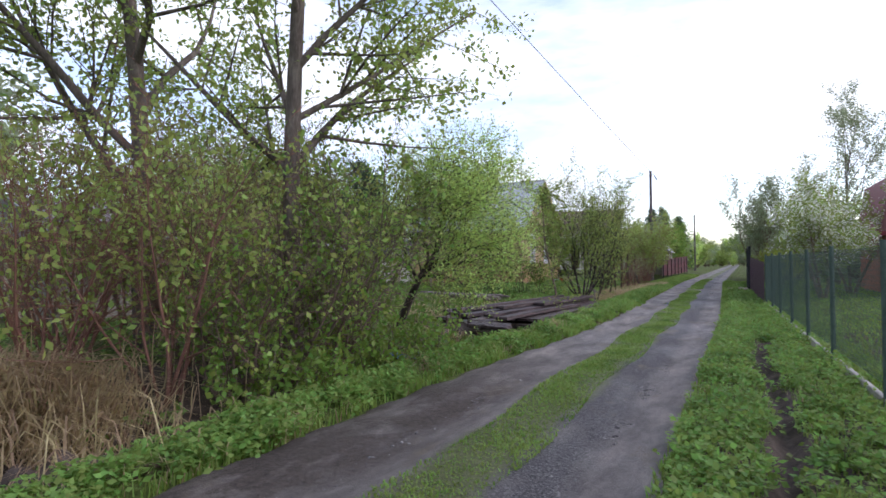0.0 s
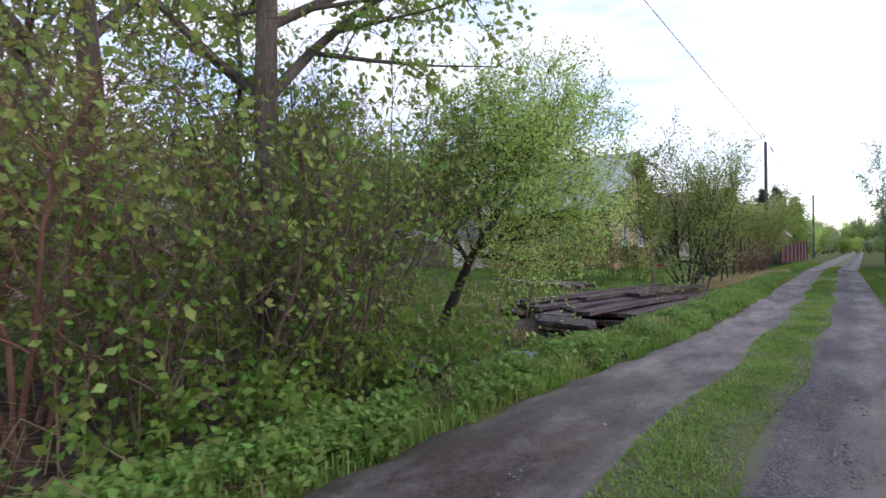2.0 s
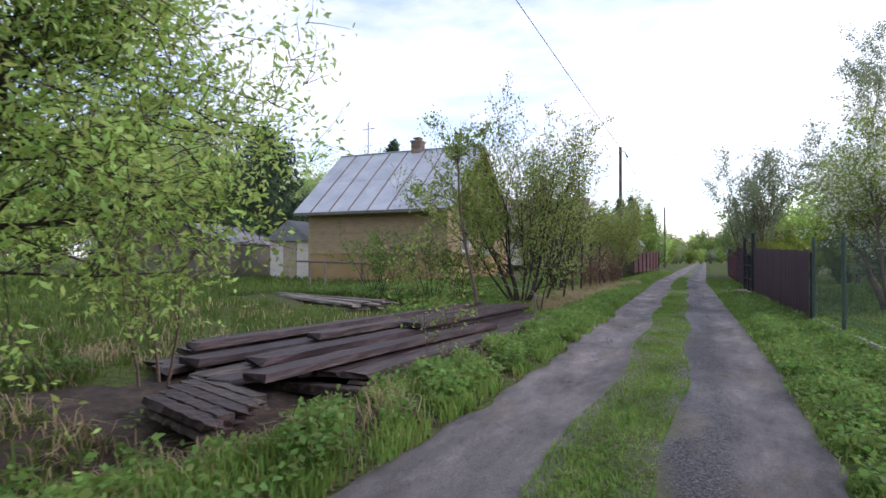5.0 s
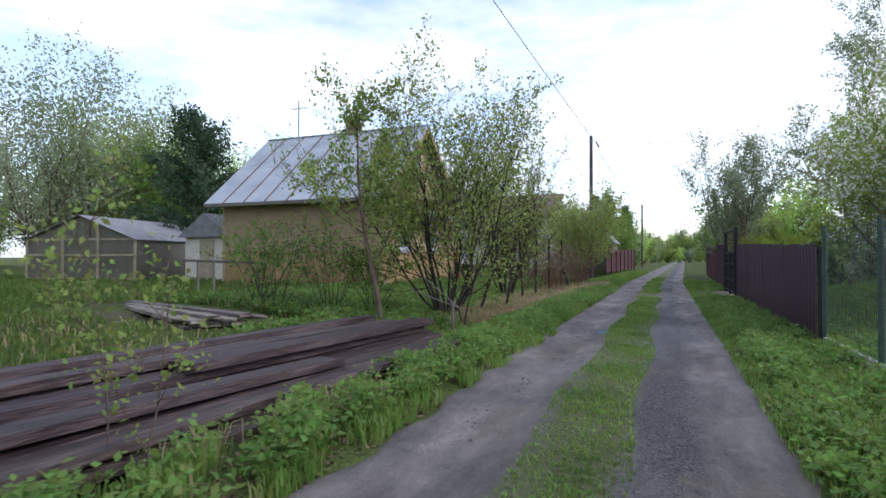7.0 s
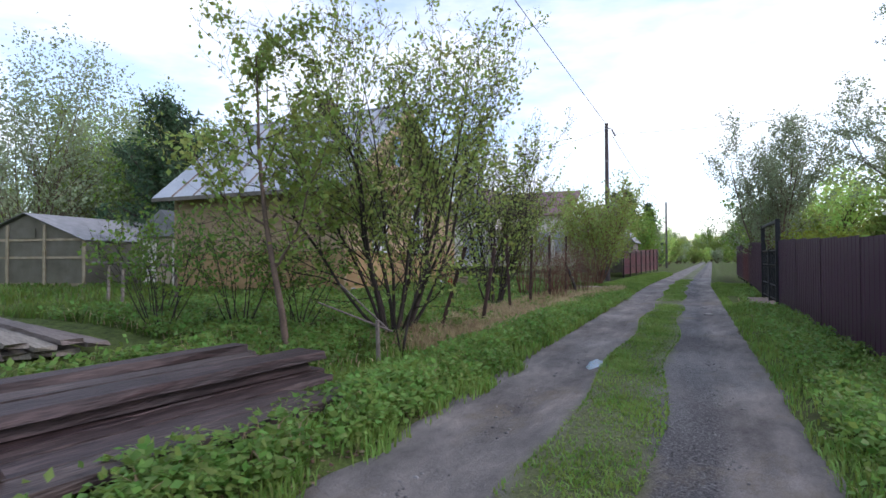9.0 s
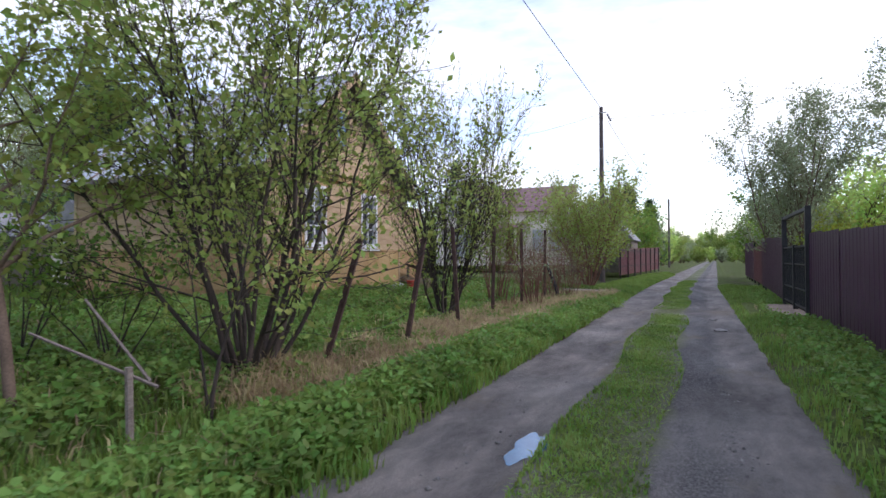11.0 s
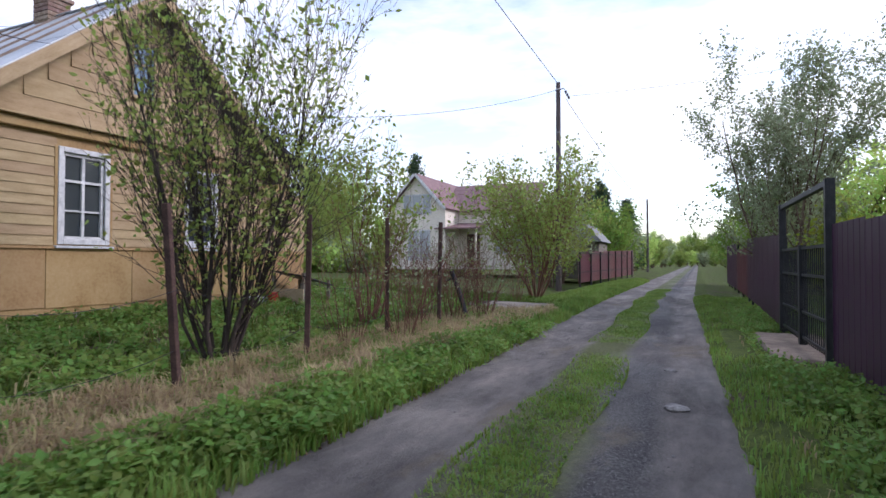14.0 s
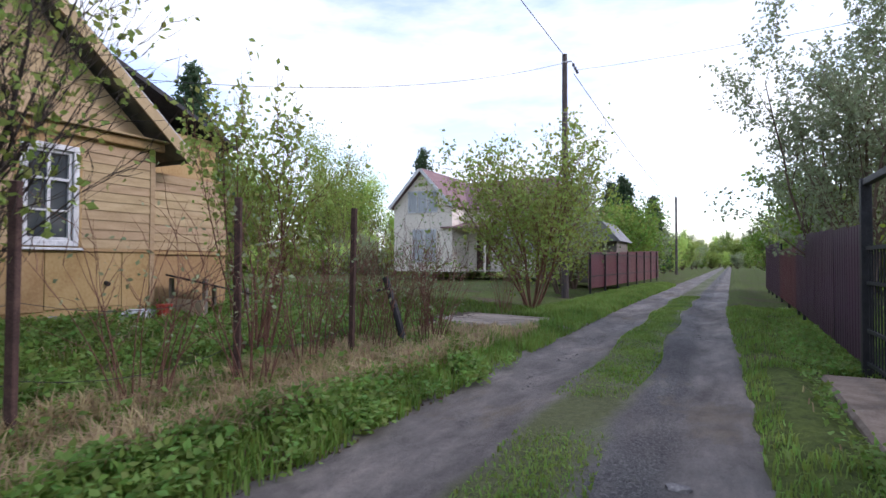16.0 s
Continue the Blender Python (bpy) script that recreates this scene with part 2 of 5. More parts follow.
def ground_material():
    """Grass and bare earth of the yards and verges."""
    m = bpy.data.materials.new("ground_earth_grass")
    m.use_nodes = True
    n, l = m.node_tree.nodes, m.node_tree.links
    b = n["Principled BSDF"]
    b.inputs["Roughness"].default_value = 0.95
    b.inputs["Specular IOR Level"].default_value = 0.15
    co = n.new("ShaderNodeTexCoord")
    def noise_node(scale, detail, rough=0.6):
        t = n.new("ShaderNodeTexNoise")
        t.inputs["Scale"].default_value, t.inputs["Detail"].default_value, t.inputs["Roughness"].default_value = scale, detail, rough
        l.new(co.outputs["Object"], t.inputs["Vector"])
        return t
    def ramp_node(src, stops):
        r = n.new("ShaderNodeValToRGB")
        e = r.color_ramp.elements
        while len(e) < len(stops):
            e.new(0.5)
        for i, (p, c) in enumerate(stops):
            e[i].position, e[i].color = p, (*c, 1)
        l.new(src, r.inputs["Fac"])
        return r
    green = ramp_node(noise_node(9, 8, 0.75).outputs["Fac"], [(0.32, (0.03, 0.04, 0.014)), (0.5, (0.075, 0.105, 0.026)), (0.68, (0.13, 0.17, 0.045))])
    earth = ramp_node(noise_node(14, 8, 0.75).outputs["Fac"], [(0.32, (0.04, 0.03, 0.022)), (0.52, (0.10, 0.075, 0.055)), (0.7, (0.2, 0.155, 0.10))])
    mask = ramp_node(noise_node(0.55, 7, 0.65).outputs["Fac"], [(0.36, (1, 1, 1)), (0.47, (0, 0, 0))])
    mx = n.new("ShaderNodeMix")
    mx.data_type = "RGBA"
    l.new(mask.outputs[0], mx.inputs[0])
    l.new(green.outputs[0], mx.inputs[6])
    l.new(earth.outputs[0], mx.inputs[7])
    l.new(mx.outputs[2], b.inputs["Base Color"])
    bp = n.new("ShaderNodeBump")
    bp.inputs["Strength"].default_value, bp.inputs["Distance"].default_value = 0.9, 0.05
    l.new(noise_node(30, 5).outputs["Fac"], bp.inputs["Height"])
    l.new(bp.outputs[0], b.inputs["Normal"])
    return m


def road_material():
    """Packed dirt and gravel wheel tracks with a grassy middle; the bounds wander with noise."""
    m = bpy.data.materials.new("road_dirt")
    m.use_nodes = True
    n, l = m.node_tree.nodes, m.node_tree.links
    b = n["Principled BSDF"]
    b.inputs["Specular IOR Level"].default_value = 0.35
    co = n.new("ShaderNodeTexCoord")
    def noise_node(scale, detail=5, rough=0.6, stretch=(1, 1, 1)):
        ma = n.new("ShaderNodeMapping")
        ma.inputs["Scale"].default_value = stretch
        l.new(co.outputs["Object"], ma.inputs["Vector"])
        t = n.new("ShaderNodeTexNoise")
        t.inputs["Scale"].default_value, t.inputs["Detail"].default_value, t.inputs["Roughness"].default_value = scale, detail, rough
        l.new(ma.outputs[0], t.inputs["Vector"])
        return t.outputs["Fac"]
    def math_node(op, a, c=None, clamp=False):
        t = n.new("ShaderNodeMath")
        t.operation, t.use_clamp = op, clamp
        for i, v in enumerate((a, c)):
            if v is None:
                continue
            if isinstance(v, (int, float)):
                t.inputs[i].default_value = v
            else:
                l.new(v, t.inputs[i])
        return t.outputs[0]
    def ramp_node(src, stops):
        r = n.new("ShaderNodeValToRGB")
        e = r.color_ramp.elements
        while len(e) < len(stops):
            e.new(0.5)
        for i, (p, c) in enumerate(stops):
            e[i].position, e[i].color = p, (*c, 1)
        l.new(src, r.inputs["Fac"])
        return r.outputs[0]
    def mix(f, a, c):
        t = n.new("ShaderNodeMix")
        t.data_type = "RGBA"
        l.new(f, t.inputs[0])
        l.new(a, t.inputs[6])
        l.new(c, t.inputs[7])
        return t.outputs[2]
    sep = n.new("ShaderNodeSeparateXYZ")
    l.new(co.outputs["Object"], sep.inputs[0])
    across = n.new("ShaderNodeAttribute")
    across.attribute_name = "across"
    x = across.outputs["Fac"]
    wob = math_node("MULTIPLY", math_node("SUBTRACT", noise_node(0.7, 6, 0.7), 0.5), 0.42)
    xw = math_node("ADD", x, wob)
    dirt = ramp_node(noise_node(1.6, 9, 0.72, (1.4, 0.5, 1)), [(0.34, (0.076, 0.069, 0.067)), (0.5, (0.158, 0.144, 0.137)), (0.66, (0.265, 0.238, 0.218))])
    grit = ramp_node(noise_node(55, 4, 0.8), [(0.38, (0.015, 0.015, 0.017)), (0.52, (0.085, 0.082, 0.085)), (0.7, (0.26, 0.25, 0.25))])
    sand = ramp_node(noise_node(4, 7, 0.7), [(0.35, (0.12, 0.098, 0.075)), (0.65, (0.19, 0.16, 0.12))])
    # gravel lies thickest along the left side of the right wheel track
    dg = math_node("ABSOLUTE", math_node("SUBTRACT", xw, -0.30))
    gm = math_node("MULTIPLY", math_node("SUBTRACT", 0.32, dg), 6.0, True)
    gm = math_node("MULTIPLY", gm, ramp_node(noise_node(0.9, 5, 0.7, (1, 0.4, 1)), [(0.32, (0.35, 0.35, 0.35)), (0.48, (1, 1, 1))]))
    patch = ramp_node(noise_node(0.8, 6, 0.7, (1.3, 0.6, 1)), [(0.56, (0, 0, 0)), (0.64, (0.7, 0.7, 0.7))])
    col = mix(gm, dirt, grit)
    col = mix(patch, col, sand)
    # dark wet earth where the first stretch of the track meets the ditch
    near = math_node("MULTIPLY", math_node("SUBTRACT", 10.0, sep.outputs["Y"]), 0.35, True)
    side = math_node("MULTIPLY", math_node("SUBTRACT", -1.15, xw), 2.2, True)
    wet = math_node("MULTIPLY", math_node("MULTIPLY", near, side), ramp_node(noise_node(2.2, 6, 0.7, (1.2, 0.6, 1)), [(0.36, (0.35, 0.35, 0.35)), (0.52, (1, 1, 1))]))
    mud = ramp_node(noise_node(26, 6, 0.75), [(0.35, (0.028, 0.022, 0.019)), (0.65, (0.085, 0.068, 0.058))])
    col = mix(wet, col, mud)
    # middle strip of grass roots
    ds = math_node("ABSOLUTE", math_node("SUBTRACT", xw, -0.80))
    sm = math_node("MULTIPLY", math_node("SUBTRACT", 0.36, ds), 7.0, True)
    turf = ramp_node(noise_node(24, 6, 0.75), [(0.34, (0.06, 0.065, 0.03)), (0.52, (0.10, 0.12, 0.045)), (0.68, (0.15, 0.15, 0.075))])
    col = mix(sm, col, turf)
    fine = ramp_node(noise_node(130, 3, 0.8), [(0.3, (0.72, 0.72, 0.72)), (0.7, (1.2, 1.2, 1.2))])
    mm = n.new("ShaderNodeMix")
    mm.data_type, mm.blend_type = "RGBA", "MULTIPLY"
    mm.inputs[0].default_value = 0.8
    l.new(col, mm.inputs[6])
    l.new(fine, mm.inputs[7])
    l.new(mm.outputs[2], b.inputs["Base Color"])
    # damp hollows are smoother
    damp = ramp_node(noise_node(0.75, 5, 0.6, (1.2, 0.5, 1)), [(0.40, (0.6, 0.6, 0.6)), (0.56, (0.92, 0.92, 0.92))])
    l.new(damp, b.inputs["Roughness"])
    bp = n.new("ShaderNodeBump")
    bp.inputs["Strength"].default_value, bp.inputs["Distance"].default_value = 1.0, 0.035
    l.new(math_node("ADD", math_node("MULTIPLY", noise_node(60, 4, 0.8), 0.6), noise_node(9, 5, 0.7)), bp.inputs["Height"])
    l.new(bp.outputs[0], b.inputs["Normal"])
    return m


M_GROUND, M_ROAD = ground_material(), road_material()

# ---- building helpers ----
rng = np.random.default_rng(7)


def np_mesh(name, verts, faces, mat):
    """A mesh from arrays: verts (n, 3), faces (m, k) with k corners each."""
    me = bpy.data.meshes.new(name)
    verts, faces = np.asarray(verts, np.float32), np.asarray(faces, np.int32)
    me.vertices.add(len(verts))
    me.vertices.foreach_set("co", verts.ravel())
    k = faces.shape[1]
    me.loops.add(faces.size)
    me.loops.foreach_set("vertex_index", faces.ravel())
    me.polygons.add(len(faces))
    me.polygons.foreach_set("loop_start", np.arange(0, faces.size, k, dtype=np.int32))
    me.update(calc_edges=True)
    if mat:
        me.materials.append(mat)
    return me


def part(name, data, mat=None, parent=None, label="", at=None):
    """Links a bmesh or mesh as one object, under a thing or a part."""
    if isinstance(data, bmesh.types.BMesh):
        me = bpy.data.meshes.new(name)
        data.normal_update()
        data.to_mesh(me)
        data.free()
        if mat:
            me.materials.append(mat)
    else:
        me = data
    ob = new(name, me)
    if at is not None:
        ob.matrix_basis = at
    if parent:
        ob.parent = parent
    if label:
        ob["label"] = label
    return ob


def thing(name, m, label, category, group="", kind=""):
    ob = new(name)
    ob.empty_display_size = 0.2
    ob.matrix_basis = m
    return tagged(ob, label, category, group, kind)


def box(x0, x1, y0, y1, z0, z1, bevel=0.0, bm=None, m=None):
    own = bm is None
    bm = bmesh.new() if own else bm
    mm = Matrix.Translation(((x0 + x1) / 2, (y0 + y1) / 2, (z0 + z1) / 2)) @ Matrix.Diagonal((abs(x1 - x0), abs(y1 - y0), abs(z1 - z0), 1))
    r = bmesh.ops.create_cube(bm, size=1, matrix=(m @ mm) if m else mm)
    if bevel:
        es = {e for v in r["verts"] for e in v.link_edges}
        bmesh.ops.bevel(bm, geom=list(es), offset=bevel, segments=1, affect="EDGES")
    return bm


def tube(points, radii, sides=8, cap=True):
    """A tapered tube along a line of points."""
    bm = bmesh.new()
    pts = [Vector(p) for p in points]
    rings = []
    for i, p in enumerate(pts):
        d = (pts[min(i + 1, len(pts) - 1)] - pts[max(i - 1, 0)]).normalized()
        a = d.orthogonal().normalized() if abs(d.z) < 0.99 else Vector((1, 0, 0))
        b = d.cross(a)
        rings.append([bm.verts.new(p + (a * math.cos(2 * math.pi * k / sides) + b * math.sin(2 * math.pi * k / sides)) * radii[i]) for k in range(sides)])
    for r0, r1 in zip(rings, rings[1:]):
        for k in range(sides):
            bm.faces.new((r0[k], r0[(k + 1) % sides], r1[(k + 1) % sides], r1[k]))
    if cap:
        bm.faces.new(rings[0][::-1])
        bm.faces.new(rings[-1])
    return bm


def prism(poly, y0, y1):
    """A polygon of (x, z) pulled from y0 to y1."""
    bm = bmesh.new()
    a = [bm.verts.new((x, y0, z)) for x, z in poly]
    b = [bm.verts.new((x, y1, z)) for x, z in poly]
    bm.faces.new(a)
    bm.faces.new(b[::-1])
    for i in range(len(poly)):
        j = (i + 1) % len(poly)
        bm.faces.new((a[j], a[i], b[i], b[j]))
    bmesh.ops.recalc_face_normals(bm, faces=bm.faces)
    return bm


def off(y):
    """How far the track drifts sideways on its way."""
    return -0.028 * np.clip(np.asarray(y, float) - 17, 0, 26)


def margin(y):
    """How much wider the track is on its left where the walk begins."""
    return 0.32 * np.clip((12.5 - np.asarray(y, float)) / 4, 0, 1)


def hump(x, c, w):
    return np.exp(-((x - c) / w) ** 2)


def gz(x, y):
    """Height of the ground."""
    x, y = np.asarray(x, float), np.clip(np.asarray(y, float), -50, 300)
    xr = x - off(y)
    near = 1 / (1 + np.exp((y - 24) / 1.5))
    z = 0.09 * hump(xr + 0.8 * margin(y), -2.6, 0.35) - 0.22 * hump(x, -3.9, 0.65) * near * (1 / (1 + np.exp((y - 12.2) / 0.6)))
    z = z - 0.10 * hump(x, -3.4, 0.5) * near
    z = z + 0.30 * np.clip((-x - 3.8) / 5, 0, 1) ** 1.3 * np.clip((60 - y) / 20, 0, 1) ** 0.5
    z = z + 0.07 * hump(xr, 0.8, 0.25) - 0.13 * hump(x, 1.22 + 0.06 * np.sin(y), 0.11) * (1 / (1 + np.exp((y - 13) / 0.8))) + 0.06 * np.clip(x - 1.2, 0, 2)
    z = z + 0.02 * np.sin(x * 2.1 + 0.7 * np.sin(y * 0.9)) * np.sin(y * 1.3 + x) * np.clip(np.abs(xr + 0.8) - 1.25, 0, 1)
    return z


def g1(x, y):
    return float(gz(x, y))


def ground_mesh():
    xs = np.concatenate([[-1500, -600, -250, -120], np.arange(-70, -14, 3.0), np.arange(-14, -5, 0.4), np.arange(-5, 3, 0.1), np.arange(3, 12, 0.6), np.arange(12, 60, 4), [90, 200, 600, 1500]])
    ys = np.concatenate([[-1200, -300, -80, -30, -12], np.arange(-6, 45, 0.25), np.arange(45, 130, 2.5), [160, 250, 500, 1000, 2500]])
    X, Y = np.meshgrid(xs, ys)
    Z = gz(X, Y)
    jit = 0.018 * np.sin(X * 17 + 3 * np.sin(Y * 5)) * np.sin(Y * 13 + X * 3)
    XR = X - off(Y)
    Z = Z + jit * (np.abs(XR + 0.8) > 1.35)
    Z = Z - 0.03 * ((XR > -1.85 - margin(Y)) & (XR < 0.3))
    nx, ny = len(xs), len(ys)
    i, j = np.meshgrid(np.arange(nx - 1), np.arange(ny - 1))
    a = (j * nx + i).ravel()
    return np.stack([X.ravel(), Y.ravel(), Z.ravel()], 1), np.stack([a, a + 1, a + nx + 1, a + nx], 1)


tagged(part("ground", np_mesh("ground", *ground_mesh(), M_GROUND)), "grassy earth of the verges and yards", "ground", kind="structure")


def road_mesh():
    xs = np.linspace(-3.0, 0.75, 64)
    ys = np.concatenate([np.arange(-6, 45, 0.12), np.arange(45, 220, 1.5)])
    X, Y = np.meshgrid(xs, ys)
    X = X + 0.15
    wob = 0.02 * np.sin(Y * 0.9) + 0.02 * np.sin(Y * 2.3 + 1) + 0.035 * np.sin(Y * 6.1 + X)
    left, right = -2.03 - margin(Y) - 0.15 * np.clip((Y - 18) / 6, 0, 1) + wob, 0.48 + 0.7 * wob
    inside = np.minimum(X - left, right - X)
    Z = np.clip(inside, -0.3, 0.06) * 0.5 + 0.0
    Z = Z - 0.035 * hump(X, -1.5, 0.3) - 0.03 * hump(X, 0.0, 0.3) + 0.012 * np.sin(X * 5 + Y * 1.7) * np.sin(Y * 2.1)
    Z = Z + 0.004 * np.sin(X * 31 + Y * 7) * np.sin(Y * 23)
    Z = Z - 0.03 * np.exp(-(((X + 1.27) / 0.22) ** 2 + ((Y - 22.75) / 0.55) ** 2))
    nx, ny = len(xs), len(ys)
    i, j = np.meshgrid(np.arange(nx - 1), np.arange(ny - 1))
    a = (j * nx + i).ravel()
    return np.stack([(X + off(Y)).ravel(), Y.ravel(), Z.ravel()], 1), np.stack([a, a + 1, a + nx + 1, a + nx], 1)


road = tagged(part("road", np_mesh("road", *road_mesh(), M_ROAD)), "grey dirt track with two gravelly wheel ruts", "road", kind="structure")
co = np.zeros(len(road.data.vertices) * 3, np.float32)
road.data.vertices.foreach_get("co", co)
co = co.reshape(-1, 3)
road.data.attributes.new("across", "FLOAT", "POINT").data.foreach_set("value", (co[:, 0] - off(co[:, 1])).astype(np.float32))
for p in road.data.polygons:
    p.use_smooth = True


# ---- trees and shrubs ----
def grow(r, base, stems, height, lean, spread, levels, kids, curve, up, radius, first=0.25, droop=0.0, reach=1.0, foot=0.12):
    """Branch segments of a tree: start, end, radii, level."""
    segs = []

    def branch(p, d, length, rad, level):
        k = 7 if level == 0 else (5 if level == 1 else 3)
        step = length / k
        for i in range(k):
            d = (d + Vector(r.normal(0, curve * (1.0 if level == 0 else 1.7), 3)) + Vector((0, 0, up * (1 if level else 0.4))) - Vector((0, 0, droop * level * 0.5))).normalized()
            q = p + d * step
            r0, r1 = rad * (1 - 0.8 * i / k), rad * (1 - 0.8 * (i + 1) / k)
            segs.append((p, q, r0, r1, level))
            f = (i + 1) / k
            if level < levels and f > (first if level == 0 else 0.15):
                for _ in range(kids[level] if isinstance(kids, (list, tuple)) else kids):
                    if r.random() < 0.2:
                        continue
                    side = d.orthogonal().normalized()
                    side.rotate(Matrix.Rotation(r.uniform(0, 6.283), 3, d))
                    a = r.uniform(0.45, 1.0) * spread
                    nd = (d * math.cos(a) + side * math.sin(a)).normalized()
                    ln = reach * length * r.uniform(0.38, 0.62) * (1.15 - 0.55 * f)
                    branch(q if r.random() < 0.6 else p.lerp(q, 0.5), nd, ln, max(0.004, r1 * 0.55), level + 1)
            p = q

    for s in range(stems):
        a = 6.283 * s / stems + r.uniform(-0.4, 0.4)
        tilt = lean * r.uniform(0.35, 1.0) if stems > 1 else 0
        d = Vector((math.cos(a) * math.sin(tilt), math.sin(a) * math.sin(tilt), math.cos(tilt)))
        o = Vector(base) + Vector((math.cos(a), math.sin(a), 0)) * (foot * (stems > 1) * r.uniform(0.3, 1.3))
        branch(o, d, height * r.uniform(0.75, 1.0) * (1 if stems > 1 else 1), radius * r.uniform(0.7, 1), 0)
    return segs


def wood_mesh(name, segs, mat, thin=0.0):
    """All branches as short tapered tubes; twigs have three sides."""
    verts, faces, at = [], [], 0
    for k, group in ((6, [s for s in segs if s[2] > 0.016 and s[2] > thin]), (3, [s for s in segs if thin < s[2] <= 0.016])):
        if not group:
            continue
        p0 = np.array([s[0] for s in group])
        p1 = np.array([s[1] for s in group])
        r0 = np.array([s[2] for s in group])[:, None, None]
        r1 = np.array([s[3] for s in group])[:, None, None]
        d = p1 - p0
        d /= np.linalg.norm(d, axis=1, keepdims=True) + 1e-9
        ref = np.where(np.abs(d[:, 2:3]) > 0.9, np.array([[1.0, 0, 0]]), np.array([[0, 0, 1.0]]))
        a = np.cross(d, ref)
        a /= np.linalg.norm(a, axis=1, keepdims=True) + 1e-9
        b = np.cross(d, a)
        ang = np.arange(k) * 2 * np.pi / k
        ring = a[:, None, :] * np.cos(ang)[None, :, None] + b[:, None, :] * np.sin(ang)[None, :, None]
        verts.append(np.concatenate([p0[:, None, :] + ring * r0, p1[:, None, :] + ring * r1], 1).reshape(-1, 3))
        base = at + (np.arange(len(group)) * 2 * k)[:, None]
        i = np.arange(k)
        j = (i + 1) % k
        faces.append(np.stack([base + i, base + j, base + k + j, base + k + i], 2).reshape(-1, 4))
        at += len(group) * 2 * k
    return np_mesh(name, np.concatenate(verts), np.concatenate(faces), mat)


def leaf_arrays(r, pos, size, flat=0.0, long=1.6, up=None):
    """Diamond leaves with a fold at pos (n, 3); size in metres."""
    n = len(pos)
    d = r.normal(0, 1, (n, 3))
    if up is not None:
        d[:, 2] = d[:, 2] * 0.4 + up
    d /= np.linalg.norm(d, axis=1, keepdims=True)
    w = r.normal(0, 1, (n, 3))
    w[:, 2] *= (1 - flat)
    w -= d * (w * d).sum(1, keepdims=True)
    w /= np.linalg.norm(w, axis=1, keepdims=True) + 1e-9
    s = size * r.uniform(0.6, 1.35, (n, 1))
    nn = np.cross(d, w)
    tip = pos + d * s * long
    mid = pos + d * s * long * 0.45
    v = np.stack([pos, mid + w * s * 0.5 + nn * s * 0.12, tip, mid - w * s * 0.5 + nn * s * 0.12], 1).reshape(-1, 3)
    f = np.arange(n * 4).reshape(n, 4)
    return v, f


def leaves_on(r, segs, count, size, loose, min_level, long=1.6, zmin=None):
    tw = [s for s in segs if s[4] >= min_level]
    p0 = np.array([s[0] for s in tw])
    p1 = np.array([s[1] for s in tw])
    ln = np.linalg.norm(p1 - p0, axis=1)
    i = r.choice(len(tw), count, p=ln / ln.sum())
    pos = p0[i] + (p1 - p0)[i] * r.random((count, 1)) + r.normal(0, loose, (count, 3))
    if zmin is not None:
        pos = pos[pos[:, 2] > zmin]
    return leaf_arrays(r, pos, size, long=long)


def tree(seed, x, y, label, name="tree", category="tree", stems=1, height=6.0, lean=0.5, spread=0.9, levels=3, kids=2, curve=0.08, up=0.05,
         radius=0.12, first=0.3, leaves=12000, size=0.05, loose=0.06, min_level=2, leaf=None, bark=None, turn=None, droop=0.0, long=1.6, group="", blossoms=0, thin=0.0, reach=1.0, foot=0.12):
    r = np.random.default_rng(seed)
    segs = grow(r, (0, 0, 0), stems, height, lean, spread, levels, kids, curve, up, radius, first, droop, reach, foot)
    if turn is not None:
        segs = [(turn @ a, turn @ b, c, d, e) for a, b, c, d, e in segs]
    t = thing(name, pose(x, y, g1(x, y) - 0.06), label, category, group)
    part("trunk", wood_mesh("trunk", segs, bark or M_BARK_TWIG, thin), None, t)
    if leaves:
        part("crown", np_mesh("crown", *leaves_on(r, segs, leaves, size, loose, min_level, long), leaf or M_LEAF_YOUNG), None, t)
    if blossoms:
        part("blossom", np_mesh("blossom", *leaves_on(r, segs, blossoms, size * 0.9, loose, min_level, 1.0), M_BLOSSOM), None, t, "white blossom")
    return t


def lean_to(ax, ay):
    return Euler((radians(ay), radians(ax), 0)).to_matrix()


# two tall trees at the ditch
tree(11, -7.2, 7.2, "tall grey-barked tree with forked limbs and young leaves", height=11.5, spread=1.05, kids=[2, 3, 3], radius=0.27, first=0.16, leaves=21000, size=0.06, loose=0.10, bark=M_BARK, curve=0.075, leaf=M_LEAF_YOUNG)
tree(12, -4.85, 7.85, "tall straight grey-barked tree with sparse young leaves", height=12.5, spread=1.2, kids=[3, 3, 2], radius=0.21, first=0.16, leaves=14000, size=0.058, loose=0.09, bark=M_BARK, curve=0.035, up=0.02, reach=0.82, leaf=M_LEAF_YOUNG)
